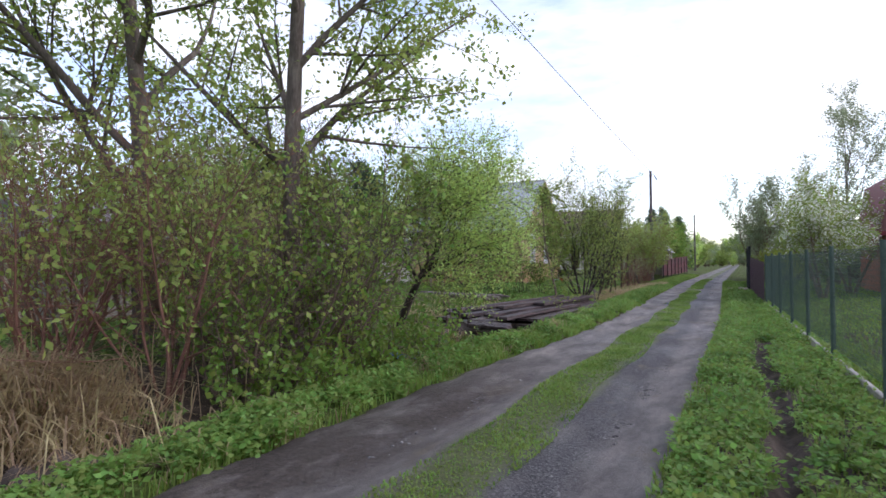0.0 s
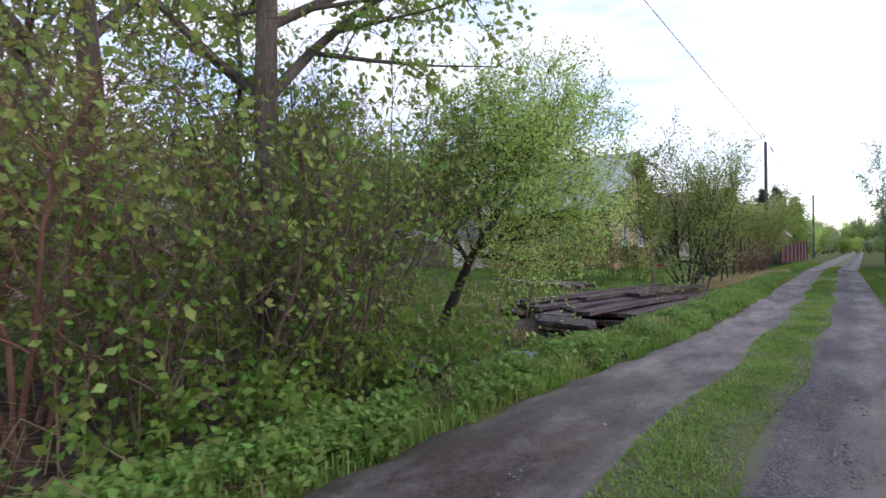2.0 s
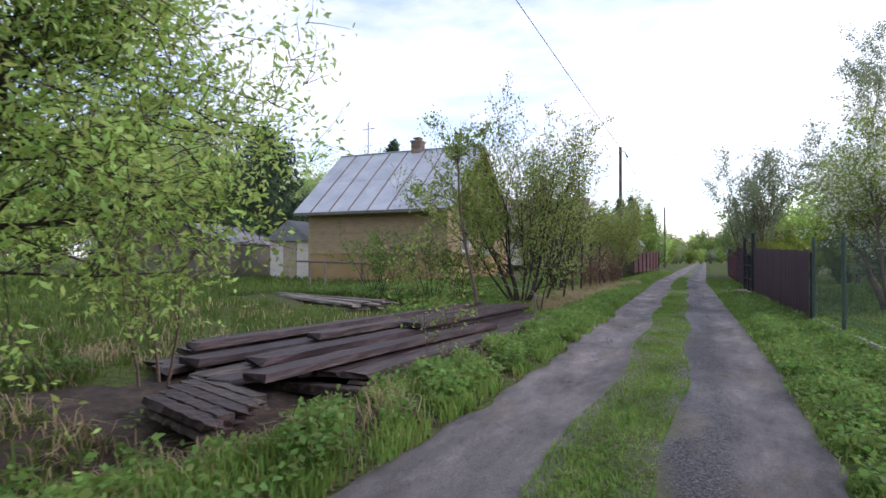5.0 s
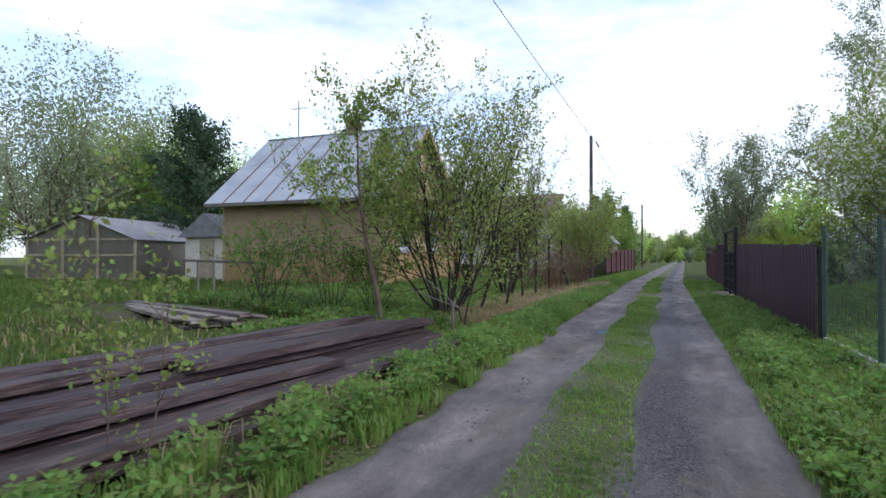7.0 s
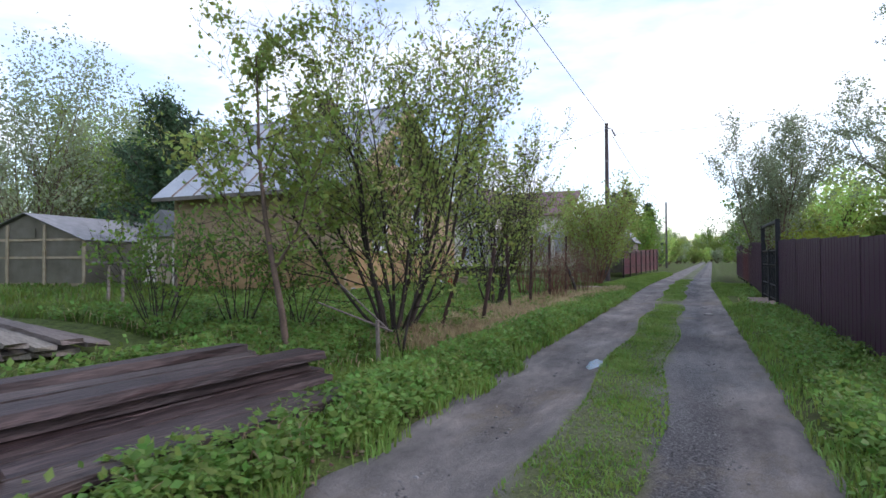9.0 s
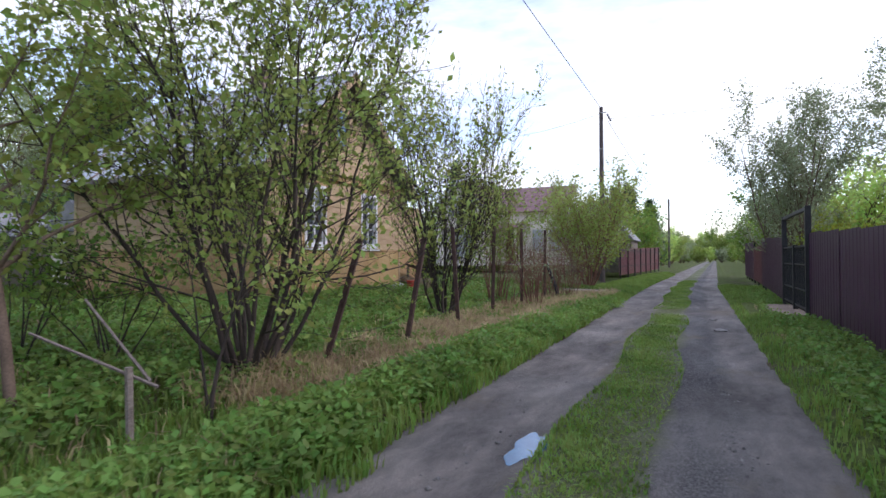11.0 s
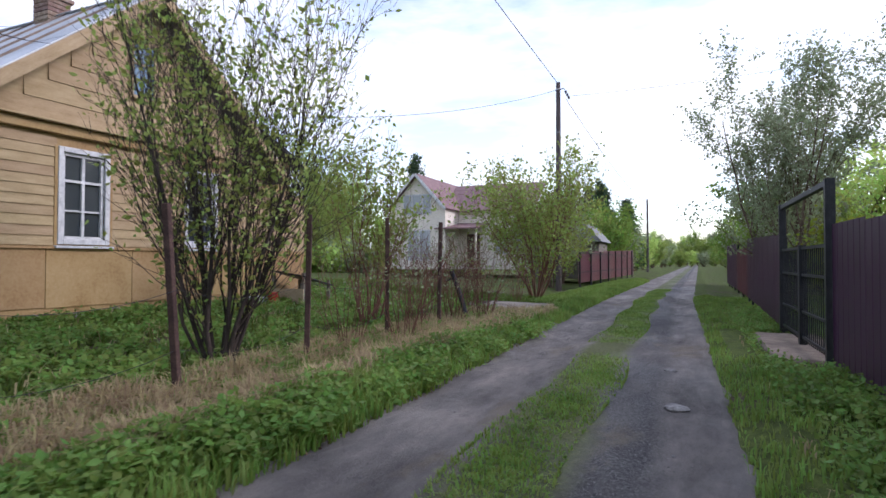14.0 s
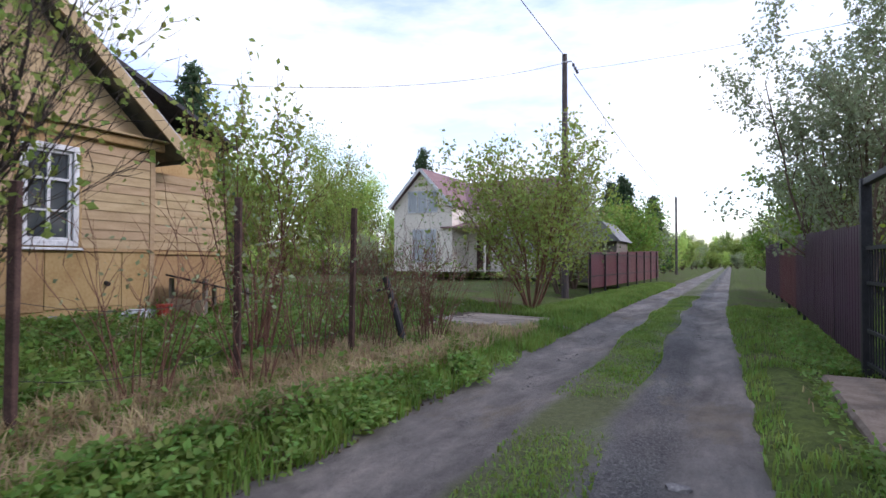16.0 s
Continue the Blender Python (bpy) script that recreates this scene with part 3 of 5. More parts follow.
# thicket of shrubs along the ditch
THICKET = [(-4.6, 5.6, 3.3, 7, 1000, M_LEAF_YOUNG), (-5.6, 4.9, 2.8, 8, 900, M_LEAF_YOUNG), (-6.6, 5.8, 3.2, 9, 1700, M_LEAF_YOUNG), (-4.3, 7.0, 3.0, 8, 1700, M_LEAF_YOUNG),
           (-5.7, 6.8, 3.5, 10, 2300, M_LEAF_YOUNG), (-4.45, 8.5, 3.5, 9, 2200, M_LEAF_DEEP), (-5.1, 9.5, 3.2, 9, 2200, M_LEAF_YOUNG), (-4.15, 7.8, 2.2, 9, 1500, M_LEAF_DEEP),
           (-4.2, 6.2, 2.0, 8, 1100, M_LEAF_DEEP), (-5.6, 8.7, 3.9, 9, 2200, M_LEAF_YOUNG), (-7.8, 6.0, 3.4, 9, 2200, M_LEAF_YOUNG), (-6.9, 9.0, 4.2, 9, 2400, M_LEAF_YOUNG), (-8.8, 8.0, 3.5, 9, 2800, M_LEAF_DEEP)]
for k, (sx, sy, h, st, lv, lf) in enumerate(THICKET):
    tree(30 + k, sx, sy, "dense many-stemmed shrub with small spring leaves by the ditch", "shrub", "shrub", stems=st, height=h, lean=0.55, spread=0.95, levels=3, kids=[2, 1, 1], radius=0.027, first=0.15, curve=0.10,
         leaves=lv, size=0.05, loose=0.05, min_level=1, leaf=lf, bark=M_BARK_RED if k in (0, 1, 2) else M_BARK_TWIG, group="shrubs along the ditch")
# low leafy growth at the ditch edge
for k in range(10):
    sx, sy = -3.75 - 0.35 * math.sin(k * 2.1) - 0.25 * (k % 2), 6.0 + k * 0.42
    tree(130 + k, sx, sy, "low leafy elder sprout at the ditch edge", "elder_sprout", "shrub", stems=6, height=0.9 + 0.35 * math.sin(k * 1.7), lean=0.8, spread=0.9, levels=1, kids=[2], radius=0.008, first=0.2,
         leaves=420, size=0.055, loose=0.05, min_level=0, leaf=M_LEAF_DEEP, group="elder sprouts", foot=0.005)
# leaning willow
tree(13, -5.3, 11.3, "willow with a dark leaning trunk and round pale green crown", height=3.0, spread=1.2, levels=3, kids=[5, 4, 3], radius=0.125, first=0.36, leaves=40000, size=0.022, loose=0.05, reach=1.42, leaf=M_LEAF_WILLOW,
     bark=M_BARK_DARK, curve=0.09, up=0.05, turn=lean_to(19, -4), long=2.6)
# sapling between the willow and the planks
tree(14, -4.95, 13.2, "slender sapling with fine leaves beside the planks", "sapling", "tree", stems=3, height=2.4, lean=0.25, levels=2, kids=[2, 2], radius=0.018, first=0.2, leaves=1800, size=0.035, leaf=M_LEAF_YOUNG, min_level=1)
tree(15, -2.95, 15.2, "thin sapling growing out of the verge by the planks", "sapling", "tree", stems=2, height=1.5, lean=0.2, levels=2, kids=[1, 1], radius=0.01, first=0.2, leaves=500, size=0.03, leaf=M_LEAF_YOUNG, min_level=1)
tree(26, -3.74, 22.4, "thin dark stem with wiry twigs in the verge grass", "sapling", "tree", stems=2, height=2.0, lean=0.25, levels=2, kids=[1, 1], radius=0.02, first=0.3, leaves=260, size=0.04, leaf=M_LEAF_YOUNG, bark=M_BARK_DARK, min_level=1, foot=0.02)
# big shrub in front of the house
tree(16, -4.6, 23.7, "large many-stemmed bird cherry with fresh leaves by the track", "bird_cherry", "shrub", stems=15, height=4.3, lean=0.78, spread=0.95, levels=3, kids=[2, 2, 1], radius=0.036, first=0.18, leaves=16000, size=0.042, loose=0.05,
     leaf=M_LEAF_YOUNG, up=0.09, curve=0.10, min_level=1, bark=M_BARK_DARK, foot=0.16)
tree(17, -5.0, 21.75, "young tree with a thin straight trunk and light leaves", height=4.4, spread=0.9, levels=3, kids=[2, 2, 1], radius=0.06, first=0.25, leaves=3800, size=0.055, loose=0.04, leaf=M_LEAF_YOUNG, min_level=1)
# dark low shrubs near the house
for k, (sx, sy, h) in enumerate([(-7.4, 21.9, 1.7), (-6.6, 22.6, 1.5), (-8.3, 22.6, 1.8), (-6.0, 23.2, 1.4)]):
    tree(50 + k, sx, sy, "low dark currant shrub with sparse leaves", "currant_bush", "shrub", stems=9, height=h, lean=0.6, levels=2, kids=[1, 1], radius=0.014, leaves=750, size=0.045, leaf=M_LEAF_DEEP, bark=M_BARK_DARK, min_level=1, group="currant shrubs by the house")
# shrubs before the house front
tree(18, -4.97, 29.13, "upright many-stemmed shrub with young leaves before the house", "shrub", "shrub", stems=12, height=4.1, lean=0.42, spread=0.6, levels=3, kids=[2, 2, 1], radius=0.03, first=0.12, curve=0.07, leaves=6000, size=0.044, loose=0.05, leaf=M_LEAF_YOUNG, up=0.10, min_level=1, bark=M_BARK_DARK)
tree(19, -5.4, 33.0, "bare-stemmed shrub with few young leaves at the house corner", "shrub", "shrub", stems=12, height=2.9, lean=0.32, spread=0.55, levels=2, kids=[1, 2], radius=0.022, first=0.3, leaves=2600, size=0.05, leaf=M_LEAF_YOUNG, up=0.08, min_level=1, bark=M_BARK_RED)
tree(20, -4.9, 42.4, "broad lilac shrub with bare lower stems beneath the pole", "lilac_bush", "shrub", stems=14, height=4.1, lean=0.6, spread=0.8, levels=3, kids=[2, 2, 1], radius=0.034, first=0.25, leaves=9500, size=0.068, loose=0.08, leaf=M_LEAF_YOUNG, up=0.05, min_level=1, bark=M_BARK_RED)
tree(21, -5.7, 48.4, "broad leafy shrub beside the far house", "lilac_bush", "shrub", stems=12, height=3.9, lean=0.5, spread=0.7, levels=2, kids=[2, 2], radius=0.03, first=0.25, leaves=9000, size=0.06, loose=0.12, leaf=M_LEAF_BUD, up=0.08, min_level=1)
# dry red canes along the old fence
for k, (sx, sy) in enumerate([(-4.2, 33.9), (-4.5, 34.8), (-4.1, 35.3), (-4.6, 35.9), (-3.95, 31.5), (-5.0, 40.6), (-4.9, 34.4), (-4.3, 32.6), (-5.0, 35.4), (-4.3, 30.7), (-4.6, 33.3), (-3.9, 34.7)]):
    tree(70 + k, sx, sy, "clump of bare reddish raspberry canes", "raspberry_canes", "canes", stems=14, height=1.7, lean=0.35, levels=1, kids=[1], radius=0.010, leaves=120, size=0.03, leaf=M_LEAF_BUD, bark=M_BARK_RED, min_level=1, group="raspberry canes")
# right-hand trees
tree(22, 2.0, 41.0, "tall goat willow with silvery young leaves behind the fence", height=5.6, stems=7, lean=0.42, spread=0.75, levels=3, kids=[2, 2, 1], radius=0.06, first=0.2, leaves=20000, size=0.055, loose=0.07, leaf=M_LEAF_BUD, up=0.06)
tree(23, 3.3, 24.6, "apple tree in white blossom behind the mesh fence", height=3.6, stems=3, lean=0.5, spread=1.0, levels=3, kids=[3, 2, 1], radius=0.08, first=0.3, leaves=7000, size=0.055, loose=0.06, leaf=M_LEAF_YOUNG, blossoms=7000)
tree(24, 4.6, 28.5, "apple tree in white blossom in the garden", height=4.2, stems=3, lean=0.5, spread=1.0, levels=3, kids=[3, 2, 1], radius=0.08, first=0.3, leaves=8000, size=0.06, loose=0.07, leaf=M_LEAF_YOUNG, blossoms=6000)
tree(27, 5.4, 38.2, "tall birch with fine young leaves in the garden", "birch", height=10.5, spread=0.85, levels=3, kids=[3, 2, 2], radius=0.13, first=0.2, leaves=15000, size=0.06, loose=0.08, leaf=M_LEAF_BUD, bark=M_BARK, up=0.03)
tree(25, 2.7, 36.5, "lime-green shrub behind the steel gate", "shrub", "shrub", height=1.9, stems=8, lean=0.6, spread=0.9, levels=2, kids=[2, 2], radius=0.03, leaves=4500, size=0.06, loose=0.08, leaf=M_LEAF_LIME, min_level=1)
# distant trees on both sides of the track
def far_tree(seed, x, y, h, leaf, label="distant leafy tree beside the track", leaves=5200):
    tree(seed, x, y, label, height=h * 0.8, stems=4, lean=0.45, spread=0.9, levels=2, kids=[3, 3] if h < 9 else [4, 4], radius=0.1, first=0.12, leaves=leaves if h < 9 else 14000, size=min(0.15, 0.075 + 0.008 * h), loose=0.02 * h, leaf=leaf, min_level=1, thin=0.012, group="distant trees")


fr = np.random.default_rng(99)
LEAFS = [M_LEAF_YOUNG, M_LEAF_WILLOW, M_LEAF_BUD, M_LEAF_DEEP]
for k in range(12):
    far_tree(200 + k, -6.2 - fr.uniform(0, 3.0), 66 + k * 8 + fr.uniform(-2, 2), fr.uniform(4.5, 7), LEAFS[k % 4])
for k in range(13):
    far_tree(230 + k, 3.0 + fr.uniform(0, 4), 52 + k * 7 + fr.uniform(-2, 2), fr.uniform(4.5, 7), LEAFS[(k + 1) % 4])
for k in range(26):
    far_tree(260 + k, -34 - fr.uniform(0, 48), 46 + fr.uniform(0, 45), fr.uniform(11, 17), LEAFS[k % 4], "distant leafy tree behind the gardens")
for k, (x, y, h) in enumerate([(-43, 40, 19), (-52, 75, 14), (-46, 72, 13), (-38, 92, 10), (-56, 62, 13), (-36, 47, 11), (-49, 47, 14)]):
    far_tree(420 + k, x, y, h, LEAFS[(k + 2) % 4], "distant leafy tree behind the gardens")
for k in range(7):
    far_tree(340 + k, 8 + fr.uniform(0, 14), 30 + k * 6, fr.uniform(6, 9), LEAFS[k % 4], "leafy tree behind the gardens")
for k, (x, y) in enumerate([(-18, 14), (-22, 20), (-16, 8), (-24, 9), (-20, 2), (-14, -2), (9, 4), (-30, 27), (14, 14)]):
    far_tree(310 + k, x, y, fr.uniform(5, 8), LEAFS[k % 4], "leafy tree at the back of the garden")


for k, (x, y, h) in enumerate([(3.4, 44.0, 3.6), (2.5, 48.5, 4.4), (5.2, 40.0, 2.9), (6.0, 34.0, 3.0), (4.4, 52.0, 4.0), (7.5, 45.0, 4.0), (2.6, 56.5, 4.2), (9.5, 37.0, 4.5)]):
    far_tree(520 + k, x, y, h, LEAFS[(0, 3, 0, 2)[k % 4]], "leafy tree in the garden behind the fence", 5200)
for k, (x, y, h) in enumerate([(-6.4, 53.0, 4.6), (-7.6, 58.0, 5.4), (-6.2, 61.5, 5.0), (-8.6, 64.0, 6.0), (-5.9, 66.0, 5.6), (-6.6, 72.0, 6.0)]):
    far_tree(540 + k, x, y, h, LEAFS[(0, 3, 3)[k % 3]], "leafy tree behind the red fence", 5200)


def conifer(seed, x, y, h, w, label, taper=0.75, rise=0.0):
    """A straight trunk with whorls of drooping needled boughs."""
    r = np.random.default_rng(seed)
    segs = [(Vector((0, 0, h * i / 10)), Vector((0, 0, h * (i + 1) / 10)), 0.02 * h * (1 - i / 10.5), 0.02 * h * (1 - (i + 1) / 10.5), 0) for i in range(10)]
    z = h * 0.12
    while z < h * 0.98:
        f = 1 - z / h
        for _ in range(7):
            a = r.uniform(0, 6.283)
            ln = w * (f ** taper) * r.uniform(0.6, 1.1) + 0.15
            p = Vector((0, 0, z))
            for i in range(3):
                q = p + Vector((math.cos(a), math.sin(a), r.uniform(-0.35, 0.25) + 0.2 * i + rise)) * (ln / 3)
                segs.append((p, q, 0.03 * f + 0.006, 0.02 * f + 0.004, 2))
                p = q
        z += h * 0.035
    t = thing("conifer", pose(x, y, g1(x, y) - 0.05), label, "tree")
    part("trunk", wood_mesh("trunk", segs, M_BARK_DARK), None, t)
    part("crown", np_mesh("crown", *leaves_on(r, segs, 13000, 0.10, 0.12, 2, 2.6), M_NEEDLE), None, t)


for k in range(16):
    far_tree(360 + k, -14 + k * 1.9 + fr.uniform(-1, 1), 175 + fr.uniform(0, 40), fr.uniform(7, 11), LEAFS[k % 4], "distant leafy tree at the end of the track")
conifer(400, -22.5, 34.6, 8.3, 3.0, "dark pine behind the yellow house", 0.5, 0.35)
for k in range(14):
    far_tree(440 + k, -44 + k * 1.6, 76 + fr.uniform(0, 12), fr.uniform(4, 5.5), LEAFS[k % 4], "leafy tree behind the far gardens")
for k in range(12):
    far_tree(460 + k, -13 + k * 2.3, 150 + fr.uniform(0, 20), 4.2, LEAFS[k % 4], "distant shrub at the end of the track")
for k in range(22):
    tree(480 + k, -58 + k * 1.9, 66 + fr.uniform(-2, 6) + 0.25 * k, "distant shrub of a garden hedge", "hedge_shrub", "shrub", stems=6, height=2.6, lean=0.8, spread=0.9, levels=1, kids=[3], radius=0.03, first=0.1,
         thin=0.015, leaves=1200, size=0.26, loose=0.4, leaf=LEAFS[k % 4], min_level=0, group="far hedge")
conifer(401, -19.8, 44.0, 9.2, 2.0, "blue-green spruce behind the yellow house")
conifer(402, -7.0, 70.0, 7.5, 1.8, "dark spruce beside the track")
conifer(403, -9.0, 76.0, 8.0, 2.0, "dark spruce beside the track")
conifer(404, -6.6, 84.0, 7.5, 1.8, "dark spruce beside the track")
conifer(405, -21.0, 66.0, 10.0, 2.2, "dark spruce behind the far house")


# ---- the yellow house ----
HX0, HX1, HY0, HY1, HZ0, HZ1, RY, RZ = -14.9, -8.8, 28.45, 34.1, 0.1, 3.12, 31.28, 5.82
house = thing("house", pose(0, 0, 0), "yellow weatherboard cottage with a grey metal gable roof", "house")


def wall_pieces():
    """Hollow walls; the window openings go through the front."""
    t = 0.14
    out = [(HX0, HX0 + t, HY0, HY1, HZ0, HZ1), (HX0 + t, HX1 - t, HY0, HY0 + t, HZ0, HZ1), (HX0 + t, HX1 - t, HY1 - t, HY1, HZ0, HZ1)]
    cuts = [(29.82, 30.52), (32.12, 32.80)]
    ys = [HY0] + [v for c in cuts for v in c] + [HY1]
    out += [(HX1 - t, HX1, a, b, HZ0, HZ1) for a, b in zip(ys[::2], ys[1::2])]
    for a, b in cuts:
        out += [(HX1 - t, HX1, a, b, HZ0, 1.5), (HX1 - t, HX1, a, b, 2.84, HZ1)]
    return out


for w in wall_pieces():
    part("wall", box(*w), M_OCHRE, house)
for gx in (HX0, HX1 - 0.1):
    gb = bmesh.new()
    vs = [gb.verts.new((gx + dx, yy, zz)) for dx in (0, 0.1) for yy, zz in ((HY0, HZ1), (HY1, HZ1), (RY, RZ - 0.16))]
    gb.faces.new(vs[:3])
    gb.faces.new(vs[3:][::-1])
    for i in range(3):
        j = (i + 1) % 3
        gb.faces.new((vs[j], vs[i], vs[3 + i], vs[3 + j]))
    bmesh.ops.recalc_face_normals(gb, faces=gb.faces)
    part("gable", gb, M_YELLOW, house)


def half_width(z):
    """Half the gable's width at the height z."""
    return (HY1 - HY0) / 2 * max(0.0, (RZ - 0.16 - z) / (RZ - 0.16 - HZ1))


# weatherboards, each one a piece
def board(x0, x1, y0, y1, z, h, normal):
    """A board whose lower edge stands proud."""
    bm = bmesh.new()
    if normal == "x":
        prof = [(0.002, h), (0.010, h), (0.026, 0.0), (0.002, 0.0)]
        a = [bm.verts.new((x0 + u, y0, z + v)) for u, v in prof]
        b = [bm.verts.new((x0 + u, y1, z + v)) for u, v in prof]
    else:
        prof = [(0.002, h), (0.010, h), (0.026, 0.0), (0.002, 0.0)]
        a = [bm.verts.new((x0, y0 - u, z + v)) for u, v in prof]
        b = [bm.verts.new((x1, y0 - u, z + v)) for u, v in prof]
    bm.faces.new(a)
    bm.faces.new(b[::-1])
    for i in range(4):
        j = (i + 1) % 4
        bm.faces.new((a[j], a[i], b[i], b[j]))
    bmesh.ops.recalc_face_normals(bm, faces=bm.faces)
    return bm


br = np.random.default_rng(5)
H = 0.145
z = 1.42
while z < 3.0:
    spans = [(HY0 + 0.06, HY1 - 0.07)]
    if z + H > 1.40 and z < 2.92:
        spans = [(HY0 + 0.06, 29.74), (30.62, 32.02), (32.90, HY1 - 0.07)]
    for a, b in spans:
        part("board", board(HX1, 0, a, b, z + br.uniform(-0.003, 0.003), H - 0.004, "x"), M_YELLOW, house)
    part("board", board(HX0, HX1, HY0, 0, z, H - 0.004, "y"), M_YELLOW, house)
    part("board", board(HX0, HX1, HY1 + 0.028, 0, z, H - 0.004, "y"), M_YELLOW, house)
    z += H
# lower apron of wide boards
for a, b in [(HY0, 29.6), (29.61, 31.0), (31.01, 32.4), (32.41, 33.55), (33.56, HY1 - 0.07)]:
    part("apron_board", box(HX1 + 0.002, HX1 + 0.02, a, b, 0.52 + br.uniform(-0.03, 0.02), 1.38, 0.004), M_OCHRE, house)
part("apron_board", box(HX0, HX1, HY0 - 0.02, HY0 - 0.002, 0.5, 1.36, 0.004), M_OCHRE, house)
part("belt_board", box(HX1 + 0.02, HX1 + 0.05, HY0 - 0.03, HY1 + 0.02, 1.365, 1.41, 0.006), M_OCHRE, house)
part("belt_board", box(HX0, HX1, HY0 - 0.05, HY0 - 0.022, 1.365, 1.41, 0.006), M_OCHRE, house)
for cy in (HY1 - 0.07, HY0 - 0.03):
    part("corner_board", box(HX1 + 0.003, HX1 + 0.035, cy, cy + 0.09, 0.52, 3.05, 0.005), M_YELLOW, house)
part("corner_board", box(HX0 - 0.02, HX0 + 0.09, HY0 - 0.035, HY0 - 0.028, 0.5, 3.05), M_YELLOW, house)
part("frieze_board", box(HX1 + 0.004, HX1 + 0.10, HY0 - 0.15, HY1 + 0.15, 3.06, 3.20, 0.012), M_OCHRE, house)
part("drip_board", box(HX1 + 0.004, HX1 + 0.19, HY0 - 0.2, HY1 + 0.2, 3.205, 3.235, 0.006), M_YELLOW, house)
# gable boards, above the drip board
z = 3.24
while z < RZ - 0.35:
    w = half_width(z + 0.30) - 0.02
    if w > 0.15:
        spans = [(RY - w, RY + w)]
        if 3.75 < z + 0.15 and z < 5.05:
            spans = [(RY - w, RY - 0.38), (RY + 0.14, RY + w)] if w > 0.4 else []
        for a, b in spans:
            part("board", board(HX1, 0, a, b, z, 0.295, "x"), M_YELLOW, house)
    z += 0.30
# stones under the apron
for k in range(9):
    sb = bmesh.new()
    bmesh.ops.create_icosphere(sb, subdivisions=1, radius=0.2)
    for v in sb.verts:
        v.co = Vector((v.co.x * 0.8, v.co.y * (1.3 + 0.5 * br.random()), v.co.z * 0.7)) * (1 + 0.15 * br.normal())
    part("footing_stone", sb, M_STONE, house, at=pose(HX1 - 0.1, HY0 + 0.4 + k * 0.62, 0.36))


def house_window(y0, y1, z0, z1, name, rows_, label):
    w = part(name, box(HX1 - 0.06, HX1 - 0.05, y0, y1, z0, z1), M_DARKGLASS, house, label)
    t = 0.08
    for a, b, c, d in ((y0 - t, y0, z0 - t, z1 + t), (y1, y1 + t, z0 - t, z1 + t), (y0, y1, z1, z1 + t), (y0, y1, z0 - t, z0)):
        part("casing", box(HX1 + 0.004, HX1 + 0.045, a, b, c, d, 0.006), M_WHITE, w)
    t = 0.045
    for a, b, c, d in ((y0, y0 + t, z0, z1), (y1 - t, y1, z0, z1), (y0 + t, y1 - t, z1 - t, z1), (y0 + t, y1 - t, z0, z0 + t)):
        part("sash", box(HX1 - 0.05, HX1 - 0.005, a, b, c, d), M_WHITE, w)
    ym = (y0 + y1) / 2
    top = z0 + (z1 - z0) * 0.66
    if rows_:
        part("mullion", box(HX1 - 0.048, HX1 - 0.008, ym - 0.022, ym + 0.022, z0 + t, z1 - t), M_WHITE, w)
        part("transom", box(HX1 - 0.048, HX1 - 0.006, y0 + t, y1 - t, top, top + 0.04), M_WHITE, w)
        part("glazing_bar", box(HX1 - 0.047, HX1 - 0.01, y0 + t, y1 - t, z0 + (top - z0) * 0.5 - 0.014, z0 + (top - z0) * 0.5 + 0.014), M_WHITE, w)
    for a, b in ((y0 - 0.13, y0 - 0.083), (y1 + 0.083, y1 + 0.13)):
        part("casing_board", box(HX1 + 0.004, HX1 + 0.032, a, b, z0 - 0.10, z1 + 0.09, 0.004), M_OCHRE, w, "ochre outer casing board")
    part("sill", box(HX1 + 0.005, HX1 + 0.09, y0 - 0.13, y1 + 0.13, z0 - 0.14, z0 - 0.102, 0.006), M_WHITE, w)
    return w


house_window(29.84, 30.5, 1.52, 2.82, "window", True, "dark panes in a worn white frame")
house_window(32.14, 32.78, 1.52, 2.82, "window", True, "dark panes in a worn white frame")
aw = part("attic_window", box(HX1 + 0.03, HX1 + 0.04, RY - 0.32, RY + 0.08, 3.98, 4.86), M_ATTIC_BLUE, house, "narrow bluish attic window")
for a, b, c, d in ((-0.38, -0.32, 3.92, 4.92), (0.08, 0.14, 3.92, 4.92), (-0.32, 0.08, 4.86, 4.92), (-0.32, 0.08, 3.92, 3.98), (-0.32, 0.08, 4.5, 4.53)):
    part("casing", box(HX1 + 0.03, HX1 + 0.07, RY + a, RY + b, c, d, 0.004), M_YELLOW, aw)

part("vent_pipe", tube([(HX1 - 0.02, 33.3, 0.9), (HX1 + 0.09, 33.3, 0.87)], [0.035, 0.035], 10), M_BLACKSTEEL, house, "short dark vent pipe")
sack_bm = bmesh.new()
bmesh.ops.create_icosphere(sack_bm, subdivisions=3, radius=1)
for v in sack_bm.verts:
    k = 1 + 0.06 * math.sin(v.co.x * 9 + v.co.y * 7) + 0.05 * math.sin(v.co.z * 11 + v.co.y * 5)
    v.co = Vector((v.co.x * 0.16 * k, v.co.y * 0.38 * k, max(v.co.z, -0.5) * 0.13 * k))
tagged(part("sack", sack_bm, M_CURTAIN, at=pose(HX1 + 0.2, 33.75, g1(HX1 + 0.2, 33.75) + 0.06)), "pale filled sack lying at the foot of the house", "sack")

